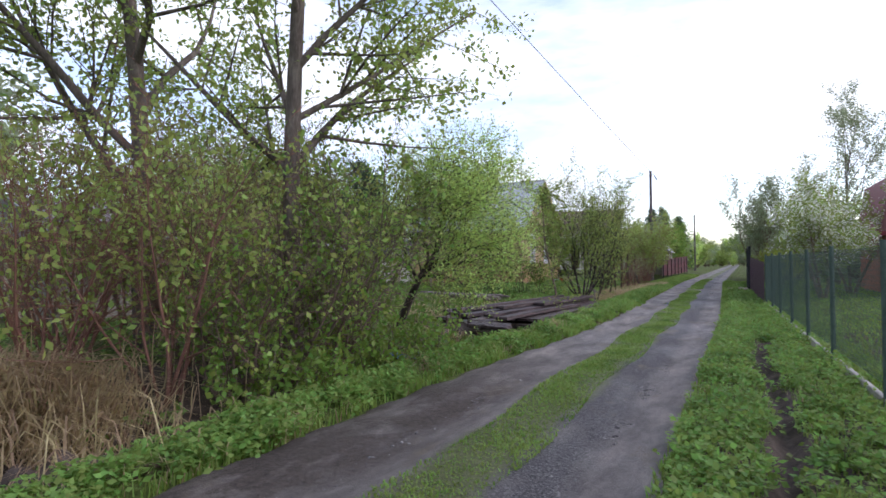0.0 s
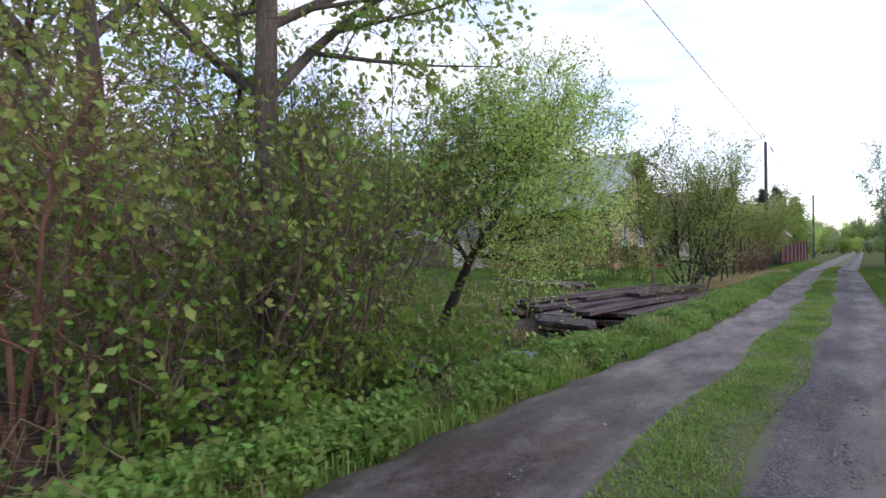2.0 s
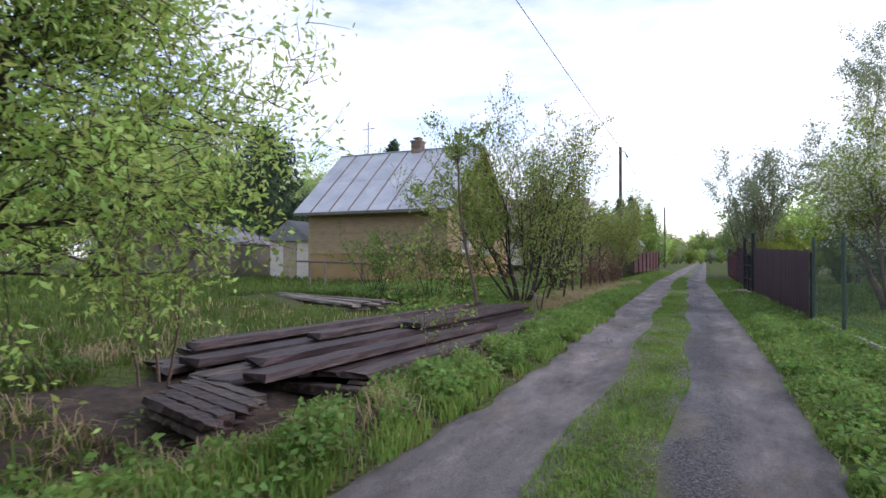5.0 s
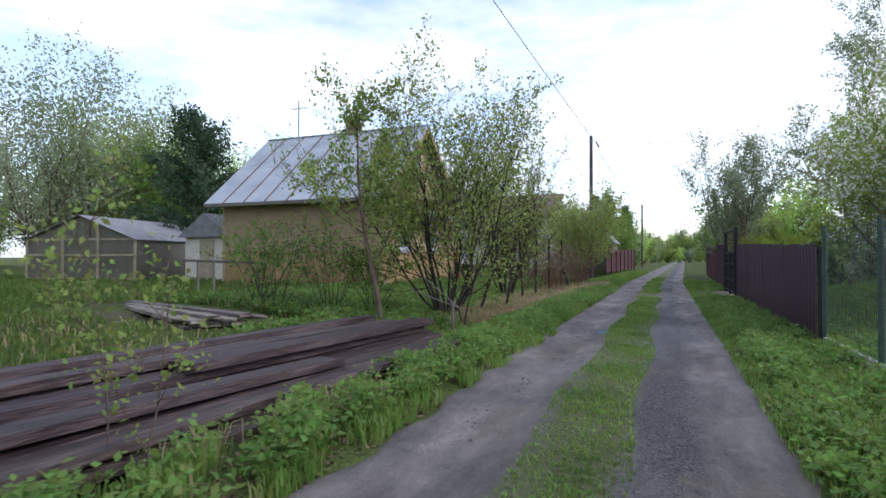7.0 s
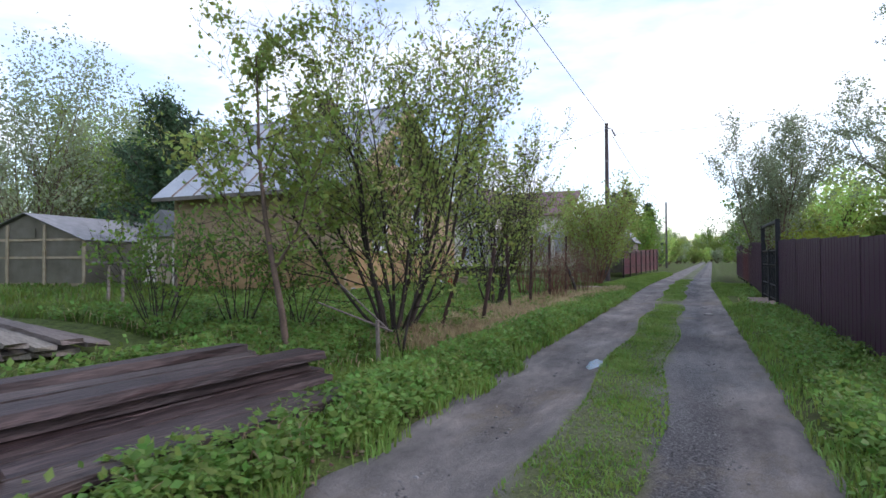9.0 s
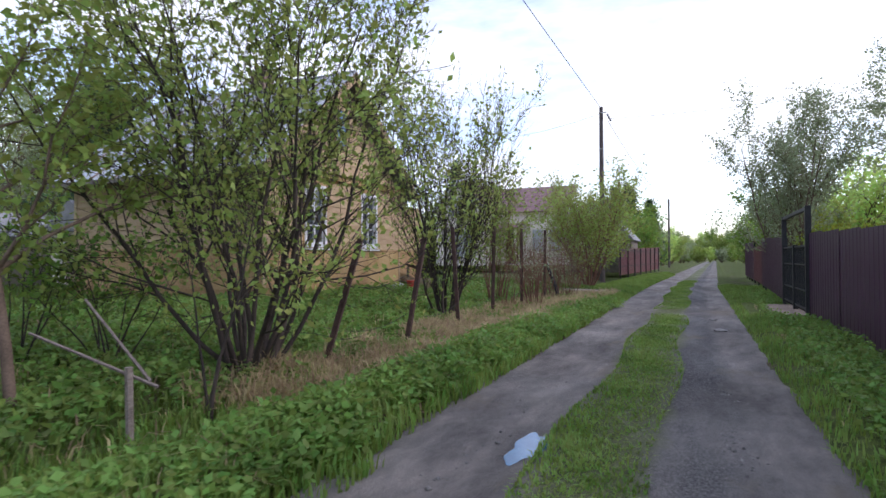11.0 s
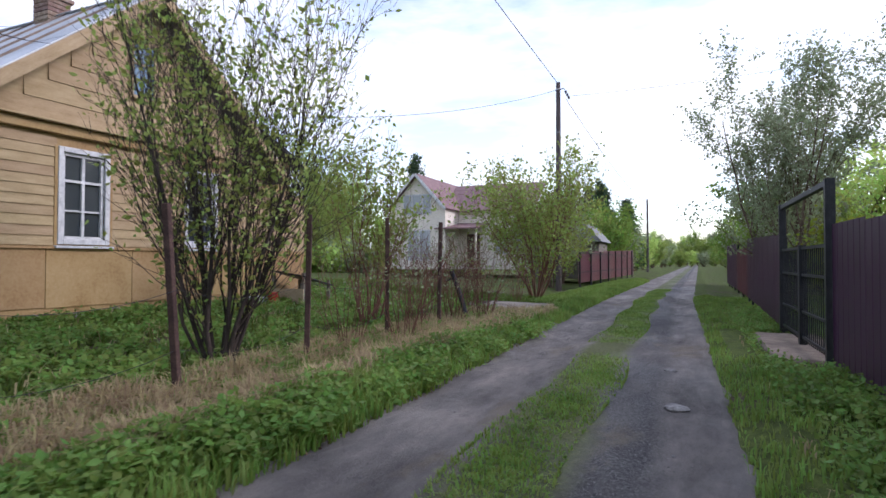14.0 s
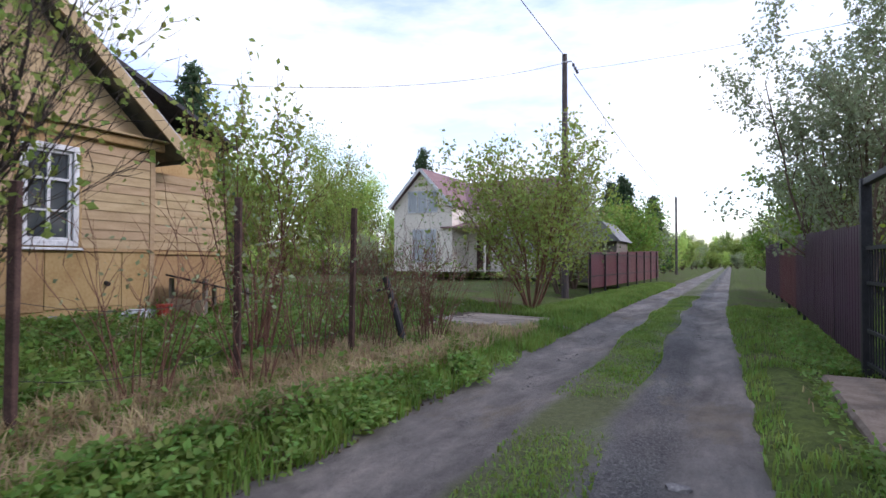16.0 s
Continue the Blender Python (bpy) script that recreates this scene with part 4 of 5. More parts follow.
# roof: metal sheets with standing seams
OV, EY = 0.42, 0.5
slope = (RZ - 3.02) / (RY - (HY0 - EY))
for side in (-1, 1):
    ey = HY0 - EY if side < 0 else HY1 + EY
    ez = 3.02
    ln = math.hypot(RY - ey, RZ - ez)
    ang = math.degrees(math.atan2(RZ - ez, abs(RY - ey)))
    n = 8
    x0, x1 = HX0 - OV, HX1 + OV
    for i in range(n):
        a, b = x0 + (x1 - x0) * i / n, x0 + (x1 - x0) * (i + 1) / n
        for j, (l0, l1) in enumerate(((0, ln * 0.5), (ln * 0.5, ln))):
            part("roof_sheet", box(a + 0.006, b - 0.006, l0 + 0.004, l1 - 0.004, -0.01 + 0.003 * j, 0.012 + 0.003 * j), M_ROOF, house, at=pose(0, ey, ez, ang if side < 0 else 0, 0, 0) if side < 0 else pose(0, ey, ez, 180 - ang, 0, 0) @ Matrix.Diagonal((1, 1, -1, 1)))
        if i:
            part("roof_seam", box(a - 0.014, a + 0.014, 0.0, ln, 0.012, 0.045), M_RUSTSEAM, house, at=pose(0, ey, ez, ang, 0, 0) if side < 0 else pose(0, ey, ez, 180 - ang, 0, 0) @ Matrix.Diagonal((1, 1, -1, 1)))
    part("roof_deck", box(x0 + 0.03, x1 - 0.03, 0.02, ln, -0.07, -0.014), M_SHED, house, at=pose(0, ey, ez, ang, 0, 0) if side < 0 else pose(0, ey, ez, 180 - ang, 0, 0) @ Matrix.Diagonal((1, 1, -1, 1)))
    part("barge_board", box(x1 - 0.028, x1 + 0.004, -0.02, ln, -0.19, -0.012), M_YELLOW, house, at=pose(0, ey, ez, ang, 0, 0) if side < 0 else pose(0, ey, ez, 180 - ang, 0, 0) @ Matrix.Diagonal((1, 1, -1, 1)))
    part("eave_board", box(x0, x1, ey - 0.012 if side < 0 else ey, ey if side < 0 else ey + 0.012, ez - 0.1, ez + 0.004), M_SHED, house)
part("ridge_cap", box(HX0 - OV, HX1 + OV, RY - 0.07, RY + 0.07, RZ + 0.0, RZ + 0.03, 0.01), M_ROOF, house)
# lean-to porch roof behind the right corner
part("porch_wall", box(HX0 + 1.0, HX1 - 0.15, HY1 + 0.035, HY1 + 1.7, 0.15, 2.75), M_OCHRE, house)
for k in range(9):
    part("board", board(HX1 - 0.15, 0, HY1 + 0.04, HY1 + 1.7, 1.42 + k * H, H - 0.004, "x"), M_YELLOW, house)
part("belt_board", box(HX1 - 0.148, HX1 - 0.11, HY1 + 0.04, HY1 + 1.72, 1.34, 1.39, 0.006), M_OCHRE, house)
pr = bmesh.new()
box(HX0 + 0.7, -9.5, 0, 3.3, -0.04, 0.04, bm=pr)
part("porch_roof", pr, M_BLACKSTEEL, house, "dark felt roof of the side porch", pose(0, 33.55, 4.80, -21, 0, 0))
part("annex_wall", box(HX0 + 1.0, -9.8, HY1 + 0.04, 36.3, 2.76, 3.72), M_OCHRE, house)
# chimney of brick courses
chim = part("chimney", box(-11.62, -11.22, 31.08, 31.48, 5.3, 6.24), M_BRICK, house)
for k in range(6):
    part("brick", box(-11.64 - 0.04 * (k == 5), -11.20 + 0.04 * (k == 5), 31.06 - 0.04 * (k == 5), 31.50 + 0.04 * (k == 5), 5.72 + k * 0.085, 5.795 + k * 0.085, 0.006), M_BRICK, chim)
part("cap", box(-11.58, -11.26, 31.12, 31.44, 6.3, 6.36, 0.01), M_BRICK, chim)
ant = thing("antenna", pose(-13.9, RY, RZ), "thin television aerial on the roof ridge", "antenna")
part("mast", tube([(0, 0, -0.05), (0, 0, 1.45)], [0.022, 0.018], 6), M_WIRE, ant)
part("boom", tube([(-0.3, 0, 1.12), (0.35, 0, 1.15)], [0.01, 0.01], 5), M_WIRE, ant)
for k in range(4):
    part("element", tube([(-0.25 + k * 0.17, -0.16, 1.14), (-0.25 + k * 0.17, 0.16, 1.14)], [0.006, 0.006], 4), M_WIRE, ant)

# covered stack against the side of the house
shelter = thing("lean_to_cover", pose(-8.25, 34.75, 0.2), "low board shelter with a dark slanting roof sheet", "shelter")
part("roof_sheet", box(-0.45, 0.5, -0.5, 0.6, 0, 0.03, 0.005), M_BLACKSTEEL, shelter, at=pose(0, 0, 0.62, -12, 8, 0))
for px, py in ((-0.38, -0.4), (0.42, -0.4), (-0.38, 0.5), (0.42, 0.5)):
    part("leg", box(px - 0.03, px + 0.03, py - 0.03, py + 0.03, 0, 0.66 - py * 0.2), M_SHED, shelter)
part("side_board", box(-0.41, 0.45, -0.46, -0.435, 0.0, 0.4), M_TIMBER, shelter)
bucket = thing("bucket", pose(-8.35, 34.0, 0.3), "small red plastic bucket by the house corner", "bucket")
part("pail", tube([(0, 0, 0), (0, 0, 0.22)], [0.09, 0.12], 12), M_RED, bucket)
part("rim", tube([(0, 0, 0.215), (0, 0, 0.235)], [0.128, 0.128], 12), M_RED, bucket)


# ---- fences ----
def fence_x(y):
    """Line of the fences beside the track, on the garden side."""
    return float(np.interp(y, [0, 8, 22.4, 31.8, 35.1, 60], [2.35, 2.12, 1.52, 1.2, 1.12, 1.15]))


def corrugated(w, h):
    """A trapezoid-profile sheet of width w (along y) and height h."""
    n = max(2, round(w / 0.19))
    pts = []
    for i in range(n):
        y = -w / 2 + w * i / n
        s = w / n
        pts += [(y, 0.0), (y + s * 0.35, 0.0), (y + s * 0.42, 0.0045), (y + s * 0.92, 0.0045)]
    pts.append((w / 2, 0.0))
    bm = bmesh.new()
    rings = []
    for y, d in pts:
        rings.append([bm.verts.new((d, y, 0)), bm.verts.new((d, y, h)), bm.verts.new((d + 0.0015, y, h)), bm.verts.new((d + 0.0015, y, 0))])
    for a, b in zip(rings, rings[1:]):
        for i in range(4):
            j = (i + 1) % 4
            bm.faces.new((a[i], a[j], b[j], b[i]))
    bm.faces.new(rings[0][::-1])
    bm.faces.new(rings[-1])
    bmesh.ops.recalc_face_normals(bm, faces=bm.faces)
    return bm


def sheet_fence(name, spans, label, xf, posts_inside=0.05):
    f = thing(name, pose(0, 0, 0), label, "fence")
    for a, b, z0, z1, mat in spans:
        n = max(1, round((b - a) / 1.15))
        for i in range(n):
            y0, y1 = a + (b - a) * i / n, a + (b - a) * (i + 1) / n
            ym = (y0 + y1) / 2
            yaw = -math.degrees(math.atan2(xf(y1) - xf(y0), y1 - y0))
            zz0, zz1 = z0[0] + (z0[1] - z0[0]) * (i + 0.5) / n, z1[0] + (z1[1] - z1[0]) * (i + 0.5) / n
            part("panel", corrugated(y1 - y0 + 0.03, zz1 - zz0), mat, f, at=pose(xf(ym) + 0.003 * (i % 2), ym, zz0, 0, 0, yaw))
            if i % 2 == 0:
                part("post", box(-0.03, 0.03, -0.03, 0.03, -0.15, zz1 - zz0 - 0.04), M_BLACKSTEEL, f, at=pose(xf(y0) + 0.055, y0 + 0.03, zz0))
        for zr in (0.3, 0.85):
            zc = (z0[0] + z0[1]) / 2 + ((z1[0] + z1[1]) - (z0[0] + z0[1])) / 2 * zr
            yaw = -math.degrees(math.atan2(xf(b) - xf(a), b - a))
            part("rail", box(-0.015, 0.015, -(b - a) / 2, (b - a) / 2, -0.02, 0.02), M_BLACKSTEEL, f, at=pose((xf(a) + xf(b)) / 2 + 0.04, (a + b) / 2, zc, 0, 0, yaw))
    return f


sheet_fence("metal_fence", [(22.4, 31.75, (0.06, 0.06), (1.40, 1.62), M_MAROON)], "dark maroon corrugated sheet fence along the track", fence_x)
sheet_fence("metal_fence", [(35.25, 42.75, (0.12, 0.2), (1.64, 1.85), M_MAROON), (42.8, 47.8, (0.2, 0.2), (1.6, 1.6), M_MAROON_RED), (47.85, 56.0, (0.2, 0.15), (1.85, 1.95), M_MAROON)], "maroon corrugated fence in panels of unequal height", fence_x)
sheet_fence("metal_fence", [(46.9, 64.0, (0.35, 0.35), (1.56, 1.92), M_MAROON_RED)], "red-maroon corrugated fence beyond the pole", lambda y: -4.4 + 0.02 * (y - 47))

# steel gate
gate = thing("metal_gate", pose(0, 0, 0), "black steel pedestrian gate with a tall frame and bars", "gate")
gx0, gx1 = fence_x(31.85), fence_x(35.1)
part("gate_post", box(gx0 - 0.05, gx0 + 0.05, 31.80, 31.90, -0.1, 2.12, 0.006), M_BLACKSTEEL, gate)
part("gate_post", box(gx1 - 0.05, gx1 + 0.05, 35.06, 35.16, -0.1, 2.12, 0.006), M_BLACKSTEEL, gate)
gyaw = -math.degrees(math.atan2(gx1 - gx0, 3.25))
part("top_beam", box(-0.035, 0.035, -1.63, 1.63, 0, 0.07, 0.006), M_BLACKSTEEL, gate, at=pose((gx0 + gx1) / 2, 33.48, 2.04, 0, 0, gyaw))
leafg = part("gate_leaf", box(-0.02, 0.02, -1.56, 1.56, 1.36, 1.40), M_BLACKSTEEL, gate, at=pose((gx0 + gx1) / 2, 33.48, 0.0, 0, 0, gyaw))
for zz in (0.16, 0.5, 1.0):
    part("bar", box(-0.018, 0.018, -1.56, 1.56, zz, zz + 0.035), M_BLACKSTEEL, leafg)
for k in range(27):
    yy = -1.5 + 3.0 * k / 26
    part("bar", box(-0.007, 0.007, yy - 0.007, yy + 0.007, 0.12, 1.37), M_BLACKSTEEL, leafg)
part("middle_post", box(-0.045, 0.045, -0.06, 0.06, 0.02, 1.42, 0.005), M_BLACKSTEEL, leafg)
slab = tagged(part("gate_slab", box(0.66, 1.55, 32.0, 34.8, -0.05, 0.072, 0.03), M_SAND), "worn sandy concrete slab before the gate", "slab")

# green mesh fence on a concrete kerb
mesh_fence = thing("mesh_fence", pose(0, 0, 0), "green wire mesh fence on slim steel posts above a concrete kerb", "fence")
ys = [3.2, 5.7, 8.24, 10.95, 13.3, 15.6, 17.9, 20.05, 22.15]
for yy in ys:
    fx = fence_x(yy) + 0.04
    part("post", tube([(0, 0, -0.1), (0, 0, 1.62)], [0.032, 0.03], 10), M_GREENSTEEL, mesh_fence, at=pose(fx, yy, 0.03))
for a, b in zip(ys, ys[1:]):
    xa, xb = fence_x(a) + 0.04, fence_x(b) + 0.04
    L = math.hypot(b - a, xb - xa)
    yaw = -math.degrees(math.atan2(xb - xa, b - a))
    at = pose((xa + xb) / 2, (a + b) / 2, 0.0, 0, 0, yaw)
    nv = int(L / 0.055)
    vy = np.linspace(-L / 2 + 0.03, L / 2 - 0.03, nv)
    vz = np.arange(0.26, 1.60, 0.055)
    p0 = [Vector((0, float(v), 0.26)) for v in vy] + [Vector((0, -L / 2 + 0.03, float(v))) for v in vz]
    p1 = [Vector((0, float(v), 1.585)) for v in vy] + [Vector((0, L / 2 - 0.03, float(v))) for v in vz]
    part("mesh_panel", wood_mesh("mesh_panel", [(s, e, 0.0026, 0.0026, 0) for s, e in zip(p0, p1)], M_GREENSTEEL), None, mesh_fence, at=at)
    part("kerb", box(-0.03, 0.03, -L / 2 + 0.035, L / 2 - 0.035, 0.0, 0.15, 0.01), M_CONCRETE, mesh_fence, at=at)

# old rusty posts with slack wires on the house side
old = thing("wire_fence", pose(0, 0, 0), "old rusty steel posts with slack wires along the yard", "fence")
posts = [(-4.12, 24.28, 1.45, 17, 4), (-4.0, 25.85, 1.5, 8, -7), (-4.12, 27.83, 1.68, -3, 2), (-4.24, 29.72, 1.72, 1, 1), (-4.25, 31.6, 1.8, 0, 0), (-4.22, 33.35, 1.85, 1, 0)]
for x, y, h, a, b in posts:
    part("post", box(-0.03, 0.03, -0.03, 0.03, -0.15, h, 0.006), M_RUSTPOST, old, at=pose(x, y, g1(x, y), b, a, br.uniform(0, 40)))
pp = sorted(posts, key=lambda p: p[1])
for a, b in zip(pp, pp[1:]):
    for hz in (0.45, 0.95):
        pts = [(a[0] + (b[0] - a[0]) * f, a[1] + (b[1] - a[1]) * f, g1(a[0], a[1]) + hz - 0.12 * 4 * f * (1 - f)) for f in np.linspace(0, 1, 7)]
        part("wire", tube(pts, [0.003] * 7, 4), M_WIRE, old)
brok = thing("broken_post", pose(-4.05, 34.4, g1(-4.05, 34.4)), "dark broken post leaning in the dry canes", "post")
part("shaft", tube([(0, 0, -0.1), (-0.2, 0.05, 0.5), (-0.42, 0.1, 1.0)], [0.05, 0.05, 0.045], 8), M_BLACKSTEEL, brok)
part("stub", tube([(-0.36, 0.09, 0.86), (-0.5, 0.0, 0.82)], [0.02, 0.015], 6), M_BLACKSTEEL, brok)
wstake = thing("stake", pose(-3.65, 21.7, g1(-3.65, 21.7)), "grey broken stake with bent rods on the verge", "stake")
part("shaft", tube([(0, 0, -0.1), (-0.02, 0, 0.55)], [0.025, 0.025], 7), M_PLANK_GREY, wstake)
part("rod", tube([(0.12, 0.1, 0.42), (-0.7, -0.2, 0.75)], [0.012, 0.01], 5), M_PLANK_GREY, wstake)
part("rod", tube([(0.05, 0.1, 0.45), (-0.6, 0.1, 0.95)], [0.012, 0.01], 5), M_PLANK_GREY, wstake)

# ---- utility pole and wires ----
pole = thing("utility_pole", pose(-5.1, 46.6, 0.2), "weathered wooden utility pole with one insulator arm", "utility pole")
part("shaft", tube([(0, 0, -0.3), (0, 0, 4), (0, 0, 7.98)], [0.125, 0.105, 0.085], 12), M_POLE, pole)
part("bracket", tube([(0, 0, 7.7), (0.22, 0, 7.72), (0.3, 0, 7.6)], [0.02, 0.02, 0.02], 6), M_WIRE, pole)
for k in range(3):
    part("insulator", tube([(0.28 + k * 0.06, 0.02, 7.62 - k * 0.12), (0.31 + k * 0.06, 0.02, 7.53 - k * 0.12)], [0.05, 0.04], 8), M_PORCELAIN, pole)
part("band", tube([(0, 0, 7.68), (0, 0, 7.72)], [0.098, 0.098], 12), M_GREYMETAL, pole)
part("band", tube([(0, 0, 6.0), (0, 0, 6.03)], [0.105, 0.105], 12), M_GREYMETAL, pole)
far_pole = thing("utility_pole", pose(-5.3, 92, 0.1), "distant wooden utility pole", "utility pole")
part("shaft", tube([(0, 0, -0.3), (0, 0, 8)], [0.14, 0.1], 10), M_POLE, far_pole)
near_pole = thing("utility_pole", pose(-5.0, -2.5, 0.0), "weathered wooden utility pole behind the start", "utility pole")
part("shaft", tube([(0, 0, -0.3), (0, 0, 9.15)], [0.15, 0.1], 10), M_POLE, near_pole)


def cable(name, a, b, sag, label, rad=0.012):
    a, b = Vector(a), Vector(b)
    pts = [a.lerp(b, f) - Vector((0, 0, sag * 4 * f * (1 - f))) for f in np.linspace(0, 1, 24)]
    return tagged(part(name, tube(pts, [rad] * 24, 5), M_WIRE), label, "cable")


cable("overhead_cable", (-5.0, -2.5, 9.1), (-5.1, 46.6, 8.12), 0.12, "black overhead cable between the poles")
cable("overhead_cable", (-4.8, 46.6, 7.5), (-5.2, 92, 7.6), 0.6, "black overhead cable between the poles")
cable("service_cable", (-5.1, 46.6, 7.9), (-10.6, 34.0, 4.6), 0.5, "thin service cable from the pole to the house", 0.007)
cable("service_cable", (-4.8, 46.6, 7.6), (7.0, 44.0, 7.3), 0.2, "thin service cable crossing the track", 0.006)


# ---- plank pile ----
def plank(x0, y0, x1, y1, z0, z1, w, t, mat, group, label, bend=0.0, roll=0.0):
    """A rough sawn plank between two end points, with uneven edges and chipped ends."""
    L = math.hypot(x1 - x0, y1 - y0)
    yaw = -math.degrees(math.atan2(x1 - x0, y1 - y0))
    n = 14
    bm = bmesh.new()
    rings = []
    for i in range(n + 1):
        f = i / n
        y = -L / 2 + L * f
        j = br.normal(0, 0.006, 4)
        zz = bend * 4 * f * (1 - f)
        e = 0.03 * br.normal() if i in (0, n) else 0
        rings.append([bm.verts.new((-w / 2 + j[0], y + e, zz)), bm.verts.new((w / 2 + j[1], y - e, zz)), bm.verts.new((w / 2 - 0.01 + j[2], y + e, zz + t + j[3] * 0.5)), bm.verts.new((-w / 2 + 0.01 + j[3], y, zz + t + j[2] * 0.5))])
    for a, b in zip(rings, rings[1:]):
        for i in range(4):
            k = (i + 1) % 4
            bm.faces.new((a[i], a[k], b[k], b[i]))
    bm.faces.new(rings[0][::-1])
    bm.faces.new(rings[-1])
    bmesh.ops.recalc_face_normals(bm, faces=bm.faces)
    pitch = math.degrees(math.atan2(z1 - z0, L))
    return tagged(part("plank", bm, mat, at=pose((x0 + x1) / 2, (y0 + y1) / 2, (z0 + z1) / 2, pitch, roll, yaw)), label, "plank", group)


PL = "dark wet weathered plank on the roadside pile"
G = "planks of the pile"
for k in range(5):
    yb = 13.9 + k * 1.45
    tagged(part("bearer", box(-1.3, 1.15, -0.07, 0.07, 0, 0.1, 0.01), M_PLANK, at=pose(-4.15 + 0.05 * k, yb, g1(-4.2, yb) - 0.02, 0, 0, br.uniform(-4, 4))), "dark timber bearer beneath the planks", "beam", "bearers")
for k, x in enumerate(np.linspace(-5.3, -3.15, 8)):
    ya, yb = 13.6 + br.uniform(-0.4, 0.6), 19.4 + br.uniform(-0.8, 1.0)
    plank(x - 0.1, ya, x + 0.35, yb, 0.12, 0.12, 0.30, 0.055, M_PLANK, G, PL, br.uniform(-0.01, 0.02), br.uniform(-3, 3))
for k, (xa, ya, xb, yb, w) in enumerate([(-5.35, 13.9, -4.55, 20.6, 0.28), (-4.85, 13.5, -4.05, 19.9, 0.34), (-4.3, 13.8, -3.66, 20.3, 0.30), (-3.75, 13.2, -3.25, 17.6, 0.30), (-5.7, 14.4, -5.0, 18.8, 0.3)]):
    plank(xa, ya, xb, yb, 0.195, 0.20, w, 0.07, M_PLANK, G, PL, br.uniform(-0.01, 0.02), br.uniform(-3, 3))
for xa, ya, xb, yb, w in [(-5.15, 13.8, -4.45, 20.4, 0.22), (-3.98, 16.5, -3.58, 20.4, 0.34), (-4.5, 15.0, -3.9, 20.0, 0.24)]:
    plank(xa, ya, xb, yb, 0.285, 0.29, w, 0.07, M_PLANK, G, PL, 0.0, br.uniform(-2, 2))
plank(-4.0, 16.3, -3.6, 20.45, 0.12, 0.13, 0.28, 0.06, M_PLANK, G, PL, 0.0, 2)
for xa, ya, xb, yb in [(-3.2, 14.0, -2.95, 17.0), (-3.0, 15.2, -2.8, 17.4), (-3.3, 15.6, -3.0, 18.9)]:
    plank(xa, ya, xb, yb, 0.05, 0.07, 0.26, 0.05, M_PLANK, G, PL, 0.0, br.uniform(5, 12))
for k in range(5):
    plank(-4.5 + 0.06 * k, 13.3 - 0.17 * k, -3.45 + 0.05 * k, 12.95 - 0.17 * k, 0.10, 0.10, 0.14, 0.06, M_PLANK, "low stack of boards", "grey weathered board in a low stack")
    plank(-4.45 + 0.06 * k, 13.28 - 0.17 * k, -3.5 + 0.05 * k, 12.98 - 0.17 * k, 0.03, 0.03, 0.16, 0.05, M_PLANK, "low stack of boards", "dark rotting board in a low stack")
for k in range(6):
    plank(-10.4 + 0.25 * k, 21.2 - 0.2 * k, -6.3 - 0.1 * k, 20.2 - 0.22 * k, 0.27 + 0.05 * (k % 2), 0.25 + 0.05 * (k % 2), 0.22, 0.05, M_PLANK_GREY, "old boards in the grass", "long grey board lying in the grass")
for k in range(5):
    plank(-9.9 + 0.3 * k, 21.0 - 0.2 * k, -6.5 - 0.1 * k, 20.0 - 0.2 * k, 0.19, 0.17, 0.24, 0.06, M_PLANK_GREY, "old boards in the grass", "grey board under others in the grass")
# trestle of sticks in the yard
tr = thing("trestle", pose(-10.6, 23.6, g1(-10.6, 23.6)), "rough garden trestle of grey poles", "trestle")
for a, b in (((0, 0, 0), (0, 0, 0.85)), ((1.1, 0.3, 0), (1.1, 0.3, 0.8)), ((-0.7, 0.2, 0), (-0.7, 0.2, 0.8))):
    part("leg", tube([a, b], [0.035, 0.03], 7), M_PLANK_GREY, tr)
part("rail", tube([(-1.2, 0.2, 0.84), (0.2, 0.0, 0.82), (1.3, 0.3, 0.78)], [0.03, 0.035, 0.03], 7), M_PLANK_GREY, tr)

# ---- greenhouse and sheds ----
gh = thing("greenhouse", pose(-21.4, 27.9, 0.3, 0, 0, 14), "timber-framed greenhouse covered with milky sheeting", "greenhouse")
part("front_sheet", prism([(-2.3, 0), (2.3, 0), (2.3, 1.55), (0, 2.45), (-2.3, 1.55)], -0.01, 0.0), M_FILM, gh)
part("side_sheet", box(2.29, 2.3, 0.01, 6, 0, 1.55), M_FILM, gh)
part("side_sheet", box(-2.3, -2.29, 0.01, 6, 0, 1.55), M_FILM, gh)
part("back_sheet", prism([(-2.3, 0), (2.3, 0), (2.3, 1.55), (0, 2.45), (-2.3, 1.55)], 6.0, 6.01), M_FILM, gh)
for s in (-1, 1):
    part("roof_sheet", box(-1.3, 1.3, -0.15, 6.1, 0, 0.02), M_SHEDROOF, gh, at=pose(s * 1.2, 0, 2.03, 0, s * 21.4, 0))
for x in (-2.3, -0.75, 0.75, 2.3):
    part("stud", box(x - 0.05, x + 0.05, -0.06, -0.015, 0, 1.6 if abs(x) > 2 else 2.1), M_TIMBER, gh)
for zz in (0.05, 0.95, 1.55):
    part("rail", box(-2.3, 2.3, -0.045, -0.012, zz, zz + 0.08), M_TIMBER, gh)
part("vent", box(-0.4, 0.4, -0.07, -0.05, 1.65, 2.0), M_FILM, gh)
